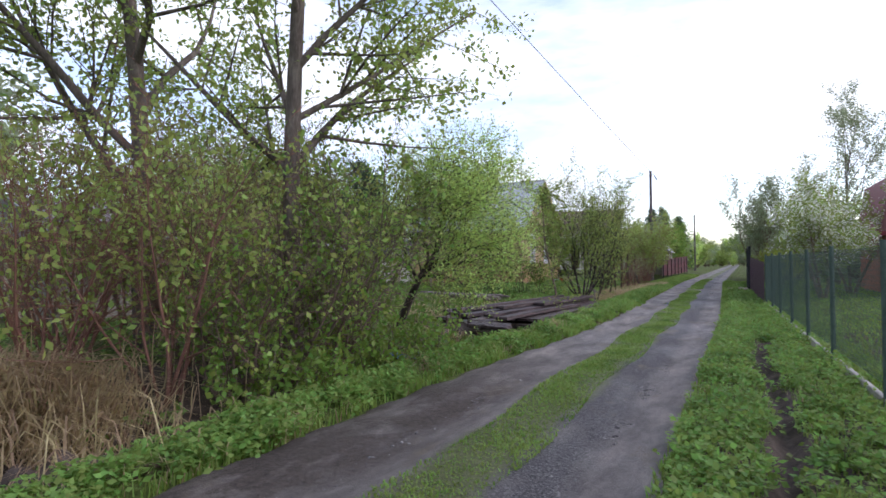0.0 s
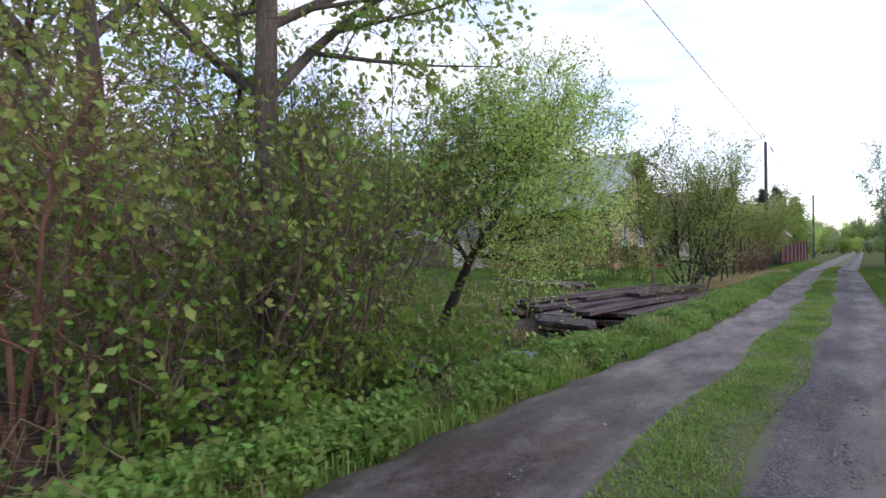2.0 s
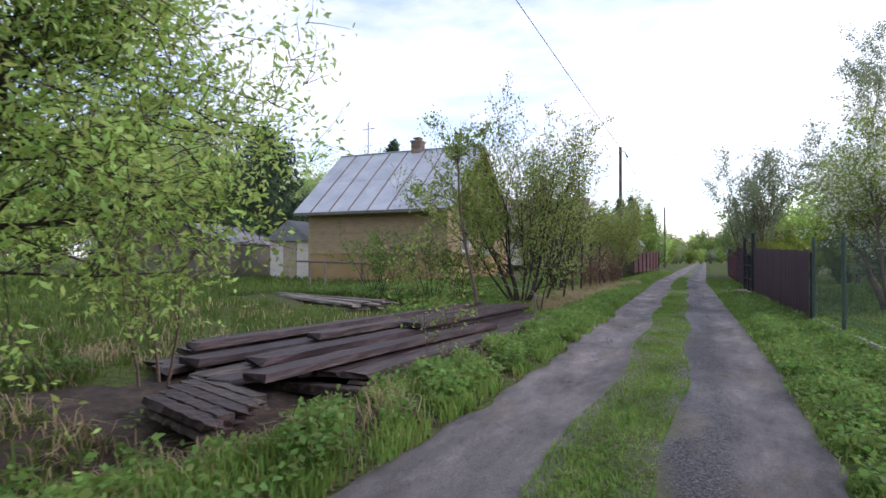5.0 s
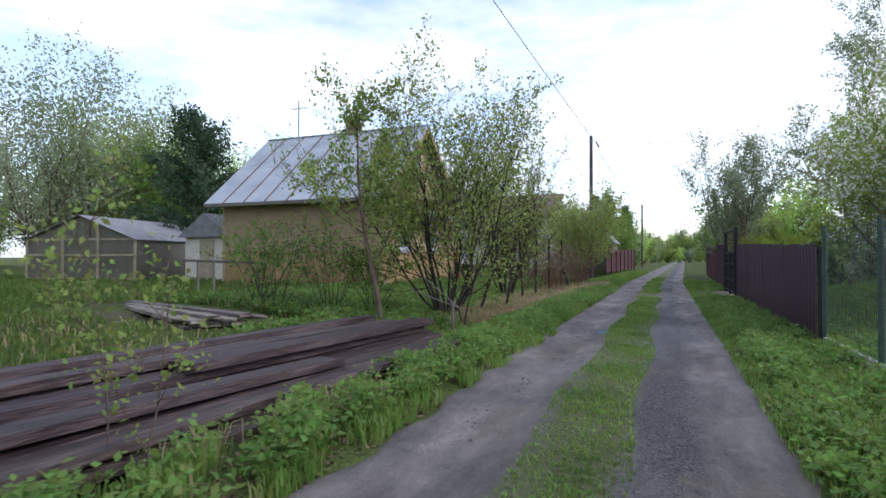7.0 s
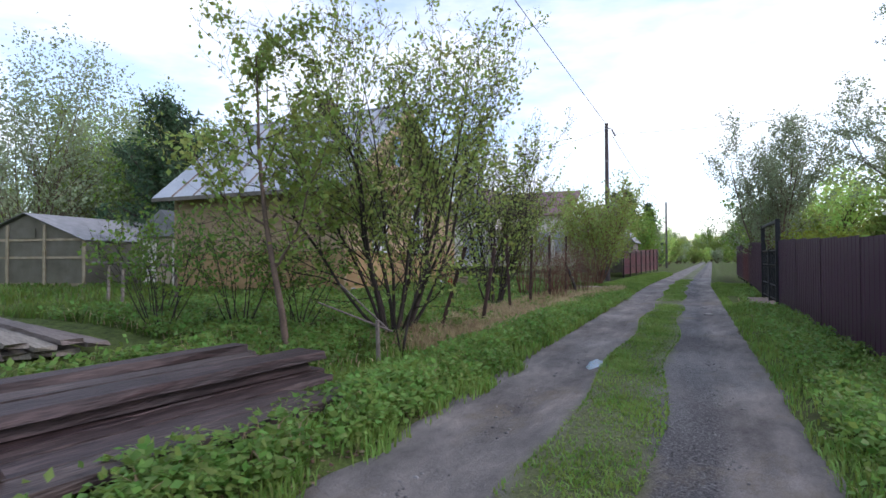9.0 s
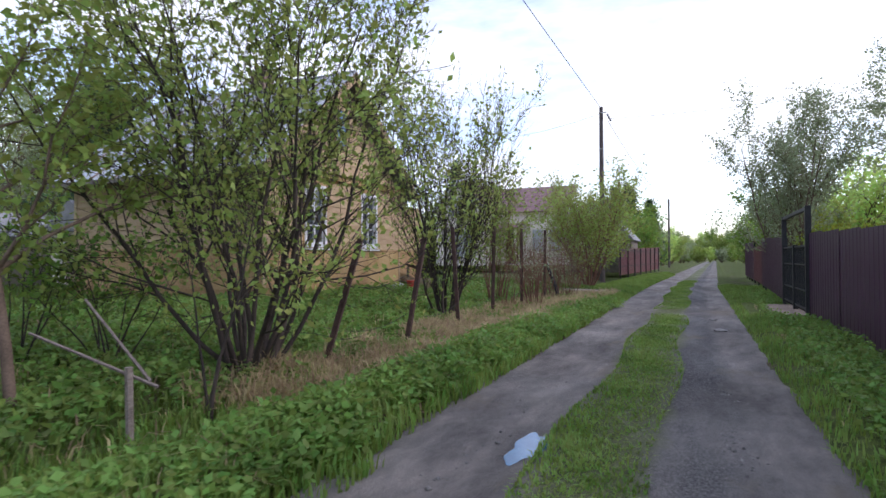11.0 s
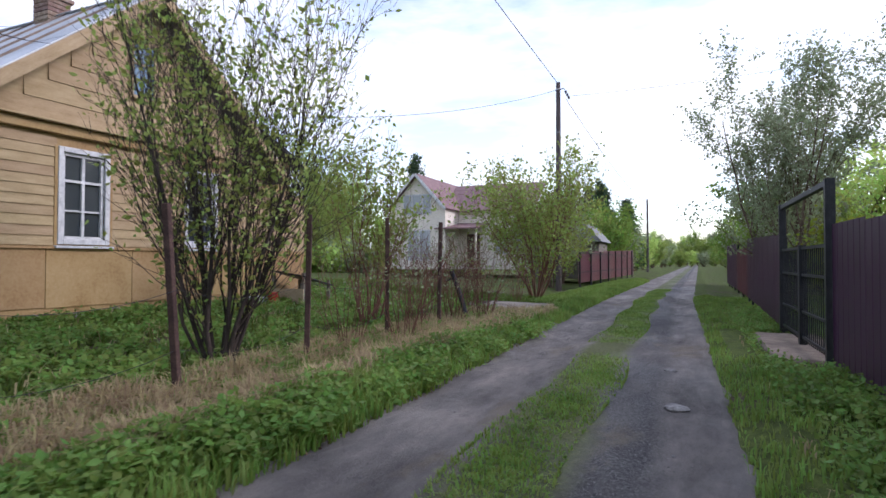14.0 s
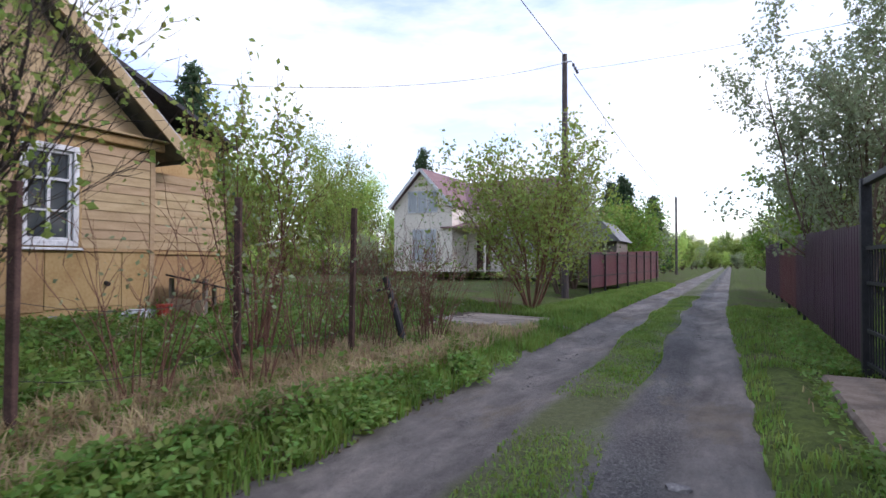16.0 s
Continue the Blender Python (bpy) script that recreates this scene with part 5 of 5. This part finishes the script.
for k, (x, y, w, d, h, lab) in enumerate([(-16.9, 31.2, 2.2, 3.0, 1.7, "small grey shed behind the house"), (-30, 36, 5, 4, 2.2, "grey garden shed far behind"), (-13, 9.5, 3.0, 2.6, 1.8, "grey garden shed behind the thicket")]):
    sh = thing("shed", pose(x, y, 0.28), lab, "shed")
    part("wall", box(-w / 2, w / 2, -d / 2, d / 2, 0, h), M_CREAM if k == 0 else M_SHED, sh)
    part("roof", prism([(-w / 2 - 0.2, h), (w / 2 + 0.2, h), (0, h + 0.9)], -d / 2 - 0.2, d / 2 + 0.2), M_SHEDROOF, sh)
    part("door", box(-0.35, 0.35, -d / 2 - 0.03, -d / 2 - 0.002, 0.02, 1.6), M_TIMBER, sh)

# ---- far brick house ----
fh = thing("far_house", pose(-18.9, 62.0, 0.6) @ Matrix.Diagonal((1.24, 1.24, 1.24, 1)), "cream brick house with a brown gable roof", "house")
FW, FD, FE, FR = 3.6, 7.6, 3.6, 5.55
part("wall", prism([(-FW / 2, 0), (FW / 2, 0), (FW / 2, FE), (0, FR - 0.1), (-FW / 2, FE)], 0.0, FD), M_CREAM, fh)
for s in (-1, 1):
    a = math.degrees(math.atan2(FR - FE, FW / 2))
    part("roof", box(-1.42, 1.42, -0.35, FD + 0.3, -0.03, 0.05), M_BROWNROOF, fh, at=pose(s * 1.02, 0, (FE + FR) / 2 - 0.05, 0, s * a, 0))
    part("barge_board", box(-1.42, 1.42, -0.38, -0.352, -0.12, 0.04), M_WHITE, fh, at=pose(s * 1.02, 0, (FE + FR) / 2 - 0.05, 0, s * a, 0))
wing = part("wing", box(FW / 2 + 0.01, FW / 2 + 4.6, 2.0, FD, 0, FE - 0.1), M_CREAM, fh)
part("roof", box(FW / 2 - 1.2, FW / 2 + 4.8, 0, 3.6, -0.04, 0.04), M_BROWNROOF, fh, at=pose(0, 1.6, FE - 0.15, 32, 0, 0))
part("porch_roof", box(FW / 2 - 0.6, FW / 2 + 2.0, -0.2, 2.0, 0, 0.07), M_BROWNROOF, fh, at=pose(0, 0, 2.35, 10, 0, 0))
part("porch_post", box(FW / 2 + 1.85, FW / 2 + 1.95, -0.1, 0.0, 0, 2.4), M_CREAM, fh)
part("porch_door", box(FW / 2 + 0.6, FW / 2 + 1.4, 1.94, 1.99, 0.1, 2.1), M_RUSTPOST, fh)
for x0, x1, z0, z1 in ((-0.9, -0.32, 3.2, 4.4), (-0.28, 0.3, 3.2, 4.4), (0.34, 0.92, 3.2, 4.4), (-0.6, 0.1, 0.5, 2.3), (0.15, 0.85, 0.5, 2.3)):
    w = part("window", box(x0, x1, -0.03, -0.004, z0, z1), M_CURTAIN, fh, "white-framed curtained window")
    for a, b, c, d in ((x0, x0 + 0.05, z0, z1), (x1 - 0.05, x1, z0, z1), (x0 + 0.05, x1 - 0.05, z1 - 0.05, z1), (x0 + 0.05, x1 - 0.05, z0, z0 + 0.05)):
        part("frame", box(a, b, -0.05, -0.032, c, d), M_WHITE, w)
for x0 in (FW / 2 + 2.4, FW / 2 + 3.5):
    part("window", box(x0, x0 + 0.7, 1.96, 1.994, 0.9, 2.3), M_CURTAIN, fh)
s2 = thing("shed", pose(-6.6, 56.0, 0.3), "low grey shed roof behind the red fence", "shed")
part("wall", box(-1.8, 1.8, -1.5, 1.5, 0, 1.9), M_SHED, s2)
part("roof", prism([(-2.0, 1.9), (2.0, 1.9), (1.2, 2.8), (-1.2, 2.8)], -1.8, 1.8), M_SHEDROOF, s2)

# ---- red timber house on the garden side ----
rh = thing("red_house", pose(5.6, 27.0, 0.2), "red-brown timber house with a steep mansard roof", "house")
part("wall", prism([(0.0, 0), (4.2, 0), (4.2, 2.2), (3.9, 4.2), (2.1, 5.6), (0.3, 4.2), (0, 2.2)], 0.0, 6.0), M_REDWOOD, rh)
part("eave_band", box(-0.35, 4.5, -0.25, 0.02, 2.1, 2.26, 0.02), M_REDROOF, rh)
part("roof", box(-0.06, 0.03, -0.3, 6.3, 0, 2.25), M_REDROOF, rh, at=pose(-0.08, 0, 2.15, 0, 9.5, 0))
part("roof", box(-0.06, 0.03, -0.3, 6.3, 0, 2.4), M_REDROOF, rh, at=pose(0.26, 0, 4.2, 0, 52, 0))
part("trim", box(0.25, 4.0, -0.04, -0.005, 4.12, 4.24), M_REDROOF, rh)

# ---- bare soil ----
def soil(name, x0, x1, y0, y1, label, lift=0.012):
    xs, ys = np.linspace(x0, x1, 40), np.linspace(y0, y1, max(12, int((y1 - y0) / 0.12)))
    X, Y = np.meshgrid(xs, ys)
    u, v = (X - x0) / (x1 - x0), (Y - y0) / (y1 - y0)
    edge = np.minimum(np.minimum(u, 1 - u), np.minimum(v, 1 - v) * (y1 - y0) / (x1 - x0)) * 4
    n = 0.5 * np.sin(X * 6 + 2 * np.sin(Y * 3)) * np.sin(Y * 5 + X) + 0.35 * np.sin(X * 17 + Y * 11)
    Z = gz(X, Y) + lift + 0.03 * np.clip(edge - 0.9 + 0.6 * n, -2, 0.3) + 0.012 * np.sin(X * 31 + 3 * np.sin(Y * 9)) * np.sin(Y * 27)
    nx, ny = len(xs), len(ys)
    i, j = np.meshgrid(np.arange(nx - 1), np.arange(ny - 1))
    a = (j * nx + i).ravel()
    tagged(part(name, np_mesh(name, np.stack([X.ravel(), Y.ravel(), Z.ravel()], 1), np.stack([a, a + 1, a + nx + 1, a + nx], 1), M_SOIL)), label, "soil", kind="structure")


soil("ground_trench", 0.98, 1.5, 2.5, 13.5, "dark soil of the narrow trench by the fence", 0.02)
soil("ground_soil_1", 0.55, 1.05, 4.6, 7.2, "bare trodden earth on the verge")
soil("ground_soil_2", 1.45, 2.1, 5.2, 8.4, "bare earth by the fence foot")
soil("ground_soil_3", -6.2, -3.3, 3.2, 10.2, "dark damp soil of the ditch beneath the shrubs", 0.03)
soil("ground_soil_4", -5.9, -2.9, 11.2, 20.2, "dark earth beneath the planks")
soil("ground_soil_5", -6.5, -2.6, 36.8, 40.4, "bare earth of the drive across the ditch", 0.02)

# ---- small things on the ground ----
# puddle in the rut, its blue put into the base colour
wm = bmesh.new()
bmesh.ops.create_circle(wm, cap_ends=True, radius=1, segments=28)
for v in wm.verts:
    a = math.atan2(v.co.y, v.co.x)
    k = 1 + 0.18 * math.sin(3 * a + 1) + 0.1 * math.sin(7 * a)
    v.co = Vector((v.co.x * 0.10 * k, v.co.y * 0.30 * k, 0))
tagged(part("puddle", wm, M_WATER, at=pose(-1.42, 22.75, -0.008)), "shallow blue puddle in the wheel rut", "puddle")
for k, (x, y, sx, sy, rz) in enumerate([(-3.95, 9.75, 0.48, 0.26, 20), (-3.25, 10.2, 0.28, 0.20, -10), (-3.45, 9.95, 0.18, 0.14, 40)]):
    tb = bmesh.new()
    bmesh.ops.create_grid(tb, x_segments=10, y_segments=10, size=1)
    for v in tb.verts:
        v.co = Vector((v.co.x * sx * (1 + 0.1 * br.normal()), v.co.y * sy * (1 + 0.1 * br.normal()), 0.02 * br.normal() + 0.03 * (1 - v.co.x ** 2)))
    bmesh.ops.solidify(tb, geom=tb.faces[:], thickness=0.004)
    tagged(part("tarp_scrap", tb, M_BLUE, at=pose(x, y, g1(x, y) + 0.17, 0, 0, rz)), "crumpled pale blue plastic sheet in the ditch grass", "plastic sheet", "plastic sheets")
rag = bmesh.new()
bmesh.ops.create_grid(rag, x_segments=14, y_segments=10, size=1)
for v in rag.verts:
    v.co = Vector((v.co.x * 0.42, v.co.y * 0.25, 0.16 - 0.12 * v.co.x ** 2 + 0.05 * math.sin(v.co.x * 7 + v.co.y * 3) - 0.14 * (v.co.y < -0.7)))
bmesh.ops.solidify(rag, geom=rag.faces[:], thickness=0.008)
tagged(part("brown_sheet", rag, M_RAG, at=pose(-3.7, 3.95, g1(-3.7, 3.95) + 0.09, 0, 0, 28)), "crumpled dark brown sheet lying in the ditch", "sheet")
for k, (x, y, s) in enumerate([(-2.1, 4.35, 0.03), (-4.9, 13.75, 0.09), (-4.75, 13.6, 0.06), (-0.42, 31.0, 0.05), (-0.3, 29.3, 0.07)]):
    sb = bmesh.new()
    bmesh.ops.create_icosphere(sb, subdivisions=2, radius=s)
    for v in sb.verts:
        v.co = Vector((v.co.x * 1.4, v.co.y, v.co.z * 0.5)) * (1 + 0.12 * br.normal())
    tagged(part("scrap" if k in (1, 2) else "stone", sb, M_WHITEBIT if k in (1, 2) else M_STONE, at=pose(x, y, g1(x, y) + s * 0.3)), "white scrap beside the planks" if k in (1, 2) else "pale stone on the track", "scrap" if k in (1, 2) else "stone")
for k in range(9):
    yk = 36.95 + 0.27 * k
    plank(-5.3 + br.uniform(-0.3, 0.3), yk + 0.25, -2.75 + br.uniform(-0.25, 0.2), yk, 0.06, 0.035, 0.25, 0.045, M_DRIVE, "boards of the drive", "worn sandy grey board laid across the ditch", 0.0, br.uniform(-2, 2))


# gravel on the right wheel track
def gravel(n, xc, xs, y0, y1, s0, s1, seed):
    r = np.random.default_rng(seed)
    octa = np.array([(1, 0, 0), (0, 1, 0), (-1, 0, 0), (0, -1, 0), (0, 0, 0.7), (0, 0, -0.7)])
    tri = np.array([(0, 1, 4), (1, 2, 4), (2, 3, 4), (3, 0, 4), (1, 0, 5), (2, 1, 5), (3, 2, 5), (0, 3, 5)])
    p = np.stack([r.normal(xc, xs, n), r.uniform(y0, y1, n), np.zeros(n)], 1)
    p[:, 0] += off(p[:, 1])
    s = r.uniform(s0, s1, (n, 1, 1)) * r.uniform(0.6, 1.3, (n, 6, 3))
    p[:, 2] = -0.01 + 0.0
    v = octa[None] * s + p[:, None]
    f = tri[None] + (np.arange(n) * 6)[:, None, None]
    return v.reshape(-1, 3), f.reshape(-1, 3)


M_GRAVEL = material("gravel", [(0.05, 0.05, 0.055), (0.13, 0.125, 0.125), (0.27, 0.26, 0.25)], 5, 0.9, 0, 0.2, per="Island", vary=0.5)
tagged(part("gravel", np_mesh("gravel", *gravel(18000, -0.30, 0.17, 2, 48, 0.007, 0.022, 3), M_GRAVEL)), "loose grey gravel on the wheel track", "gravel", kind="stuff")
tagged(part("gravel", np_mesh("gravel", *gravel(9000, -1.85, 0.16, 2, 48, 0.006, 0.022, 4), M_GRAVEL)), "loose grey gravel at the edge of the track", "gravel", kind="stuff")


# ---- grass and weeds ----
def blades(r, x, y, h, lean=0.5, width=0.006, zadd=0.0, hz=None):
    """Grass blades as bent strips of two faces."""
    n = len(x)
    z = gz(x, y) + zadd if hz is None else hz
    a = r.uniform(0, 2 * np.pi, n)
    hh = h * r.uniform(0.5, 1.3, n)
    le = lean * r.uniform(0.2, 1.2, n)
    d = np.stack([np.cos(a), np.sin(a)], 1)
    w = np.stack([-np.sin(a), np.cos(a)], 1) * (width * r.uniform(0.7, 1.4, n))[:, None]
    base = np.stack([x, y], 1)
    mid = base + d * (hh * le * 0.35)[:, None]
    tip = base + d * (hh * le)[:, None]
    v = np.zeros((n, 5, 3))
    v[:, 0, :2], v[:, 0, 2] = base - w, z - 0.02
    v[:, 1, :2], v[:, 1, 2] = base + w, z - 0.02
    v[:, 2, :2], v[:, 2, 2] = mid + w * 0.8, z + hh * 0.62
    v[:, 3, :2], v[:, 3, 2] = mid - w * 0.8, z + hh * 0.62
    v[:, 4, :2], v[:, 4, 2] = tip, z + hh * (1 - 0.35 * le)
    b = (np.arange(n) * 5)[:, None]
    f = np.concatenate([b + np.array([[0, 1, 2]]), b + np.array([[0, 2, 3]]), b + np.array([[3, 2, 4]])], 0)
    return v.reshape(-1, 3), f


def patchy(r, n, x0, x1, y0, y1, bias=0.0, freq=1.1, seed=0.0):
    """Points in a rectangle, thinned in clumps."""
    x, y = r.uniform(x0, x1, n), r.uniform(y0, y1, n)
    k = np.sin(x * 3.1 * freq + seed + 1.7 * np.sin(y * 1.9 * freq)) * np.sin(y * 2.3 * freq + 2 * np.sin(x * 2.7 + seed)) + 0.5 * np.sin(x * 9 + y * 7 + seed)
    keep = (r.normal(0, 0.5, n) + k > -bias) & open_ground(x, y)
    return x[keep], y[keep]


def stuff(name, label, arrays, mat, category):
    return tagged(part(name, np_mesh(name, *arrays, mat)), label, category, kind="stuff")


def open_ground(x, y):
    """Where grass can grow: not on the gate slab, in the trench, beneath planks, boards or the drive."""
    k = ~((x > 0.55) & (x < 1.6) & (y > 31.8) & (y < 35))
    k &= ~((np.abs(x - 1.22 - 0.06 * np.sin(y)) < 0.13 + 0.05 * np.sin(y * 4)) & (y < 13.5))
    k &= ~((x > -5.5) & (x < -2.95) & (y > 12.2) & (y < 20.4) & (x < -2.95 - 0.02 * (y - 13)))
    k &= ~((x > -10.6) & (x < -6) & (y > 19) & (y < 21.4))
    k &= ~((x > -5.4) & (x < -2.6) & (y > 36.8) & (y < 39.5))
    k &= ~((x > -5.8) & (x < -3.5) & (y > 4.5) & (y < 9) & (np.sin(x * 5) * np.sin(y * 4) > -0.5))
    k &= ~((np.abs(x + 0.9) < 0.5) & (y > 31.6 + 0.3 * np.sin(x * 9)) & (y < 33.2 + 0.4 * np.sin(x * 7)))
    k &= ~((x > -4.25) & (x < -3.2) & (y > 3.5) & (y < 4.4))
    k &= ~((x < -2.75) & (y < 4.2))
    k &= ~((x > -2.0 - margin(y)) & (x < -1.7))
    k &= ~((x > -4.1) & (x < -2.95) & (y > 9.5) & (y < 10.5))
    return k


gr = np.random.default_rng(21)
stuff("grass", "short green grass on the middle of the track", blades(gr, *(lambda q: (-0.80 + off(q[1]) + np.clip(gr.normal(0, 0.18, len(q[1])), -0.31, 0.31) + 0.06 * np.sin(q[1] * 1.3), q[1]))(patchy(gr, 140000, -1.2, -0.6, 2, 50, 0.45)), 0.06, 0.8, 0.006, zadd=0.0), M_GRASS, "grass")
x, y = patchy(gr, 90000, -3.4, -1.98, 1.5, 22, -0.15)
stuff("grass", "fresh grass on the roadside verge", blades(gr, x, y, 0.13, 0.6), M_GRASS, "grass")
x, y = patchy(gr, 110000, -3.7, -1.98, 20, 60, 0.5)
x = x + off(y)
stuff("grass", "long fresh grass on the roadside verge", blades(gr, x, y, 0.17, 0.6, 0.007), M_GRASS, "grass")
x, y = patchy(gr, 130000, 0.42, 2.5, 3, 45, 0.4)
x = np.where(x < 1.1, x + off(y) * (1.1 - x) / 0.7, x)
stuff("grass", "green grass along the foot of the fence", blades(gr, x, y, 0.085, 0.8), M_GRASS, "grass")
x, y = patchy(gr, 40000, 2.3, 9, 4, 45, 0.5)
stuff("grass", "lawn grass in the garden behind the fence", blades(gr, x, y, 0.12, 0.6, 0.012), M_GRASS, "grass")
x, y = patchy(gr, 95000, -12, -3.6, 10, 42, 0.5, 0.5)
stuff("grass", "rough green grass of the yard", blades(gr, x, y, 0.15, 0.8, 0.010), M_GRASS_DEEP, "grass")
x, y = patchy(gr, 30000, -28, -12, 8, 48, 0.6, 0.4)
stuff("grass", "rough green grass of the far yard", blades(gr, x, y, 0.2, 0.7, 0.025), M_GRASS_DEEP, "grass")


def weeds(r, x, y, h, size, per=7):
    """Low plants: leaf fans on short stalks."""
    n = len(x)
    z = gz(x, y)
    hh = h * r.uniform(0.4, 1.2, n)
    p = np.stack([x, y, z + hh], 1)
    pos = np.repeat(p, per, 0) + r.normal(0, 1, (n * per, 3)) * np.array([0.045, 0.045, 0.03])
    return leaf_arrays(r, pos, size, flat=0.75, long=1.5, up=0.15)


x, y = patchy(gr, 14000, -3.35, -2.2, 1.2, 22.5, -0.1, 0.8)
stuff("weeds", "dense ground elder leaves along the verge", weeds(gr, x, y, 0.14, 0.038), M_WEED, "weeds")
x, y = patchy(gr, 6000, -3.2, -2.35, 22, 34, 0.0, 0.8)
stuff("weeds", "leafy weeds along the verge", weeds(gr, x, y, 0.15, 0.04), M_WEED, "weeds")
x, y = patchy(gr, 20000, 0.5, 2.1, 4, 40, 0.1, 0.8)
stuff("weeds", "leafy weeds by the fence", weeds(gr, x, y, 0.1, 0.035), M_WEED, "weeds")
x, y = patchy(gr, 20000, -9.5, -3.9, 19, 38, 0.2, 0.6)
stuff("weeds", "leafy weeds in the yard", weeds(gr, x, y, 0.13, 0.05, 5), M_WEED, "weeds")
x, y = patchy(gr, 6000, -9, -3.3, 3, 13, -0.5, 0.8)
stuff("weeds", "leafy weeds in the ditch", weeds(gr, x, y, 0.25, 0.045), M_WEED, "weeds")
x, y = patchy(gr, 22000, -2.55, -2.0, 2, 40, 0.2, 1.0)
x = x + off(y) - 0.8 * margin(y)
stuff("dead_leaves", "brown dead leaves and litter at the road edge", leaf_arrays(gr, np.stack([x, y, gz(x, y) + 0.012], 1), 0.028, flat=0.95, long=1.3, up=0.0), material("dead_leaf", [(0.07, 0.045, 0.03), (0.13, 0.085, 0.055), (0.2, 0.15, 0.1)], 3, 0.9, 0, 0, per="Island", vary=0.4), "leaf litter")
# straw: the drooping heap by the ditch, and dry clumps along the old fence
hx, hy = gr.normal(-5.0, 0.62, 3000), gr.normal(4.3, 0.45, 3000)
stuff("dry_grass", "heap of drooping dry straw-coloured grass by the ditch", blades(gr, hx, hy, 0.55, 1.7, 0.008, hz=gz(hx, hy) + gr.uniform(0, 0.3, 3000) * np.exp(-((hx + 5.0) ** 2 + (hy - 4.3) ** 2) / 0.3)), M_STRAW, "dry grass")
x, y = patchy(gr, 60000, -4.6, -2.9, 22.5, 36.5, -0.2, 0.9)
stuff("dry_grass", "tufts of dry straw-coloured grass along the old fence", blades(gr, x, y, 0.26, 1.1, 0.006), M_STRAW, "dry grass")
x, y = patchy(gr, 16000, -9, -3.2, 9, 38, -0.5, 0.7)
stuff("dry_grass", "old straw among the yard grass", blades(gr, x, y, 0.2, 1.3, 0.007), M_STRAW, "dry grass")
x, y = patchy(gr, 9000, 0.4, 2.0, 4, 40, -0.6, 0.9)
stuff("dry_grass", "old straw on the fence verge", blades(gr, x, y, 0.08, 1.4, 0.005), M_STRAW, "dry grass")
x, y = patchy(gr, 9000, -6.5, -3.0, 10, 15, -0.3, 1.2)
stuff("dry_grass", "flattened dry grass round the planks", blades(gr, x, y, 0.22, 1.4, 0.006), M_STRAW, "dry grass")
x, y = patchy(gr, 7000, -3.0, -2.3, 3, 24, -0.5, 1.0)
stuff("dry_grass", "dry stalks in the verge", blades(gr, x, y, 0.2, 1.2, 0.005), M_STRAW, "dry grass")
nx = 70
sx, sy = gr.uniform(-5.6, -3.7, nx), gr.uniform(4.0, 9.0, nx)
stuff("dry_stalks", "tall dry reed stalks before the thicket", blades(gr, sx, sy, 0.85, 0.35, 0.006), M_STRAW, "stalks")
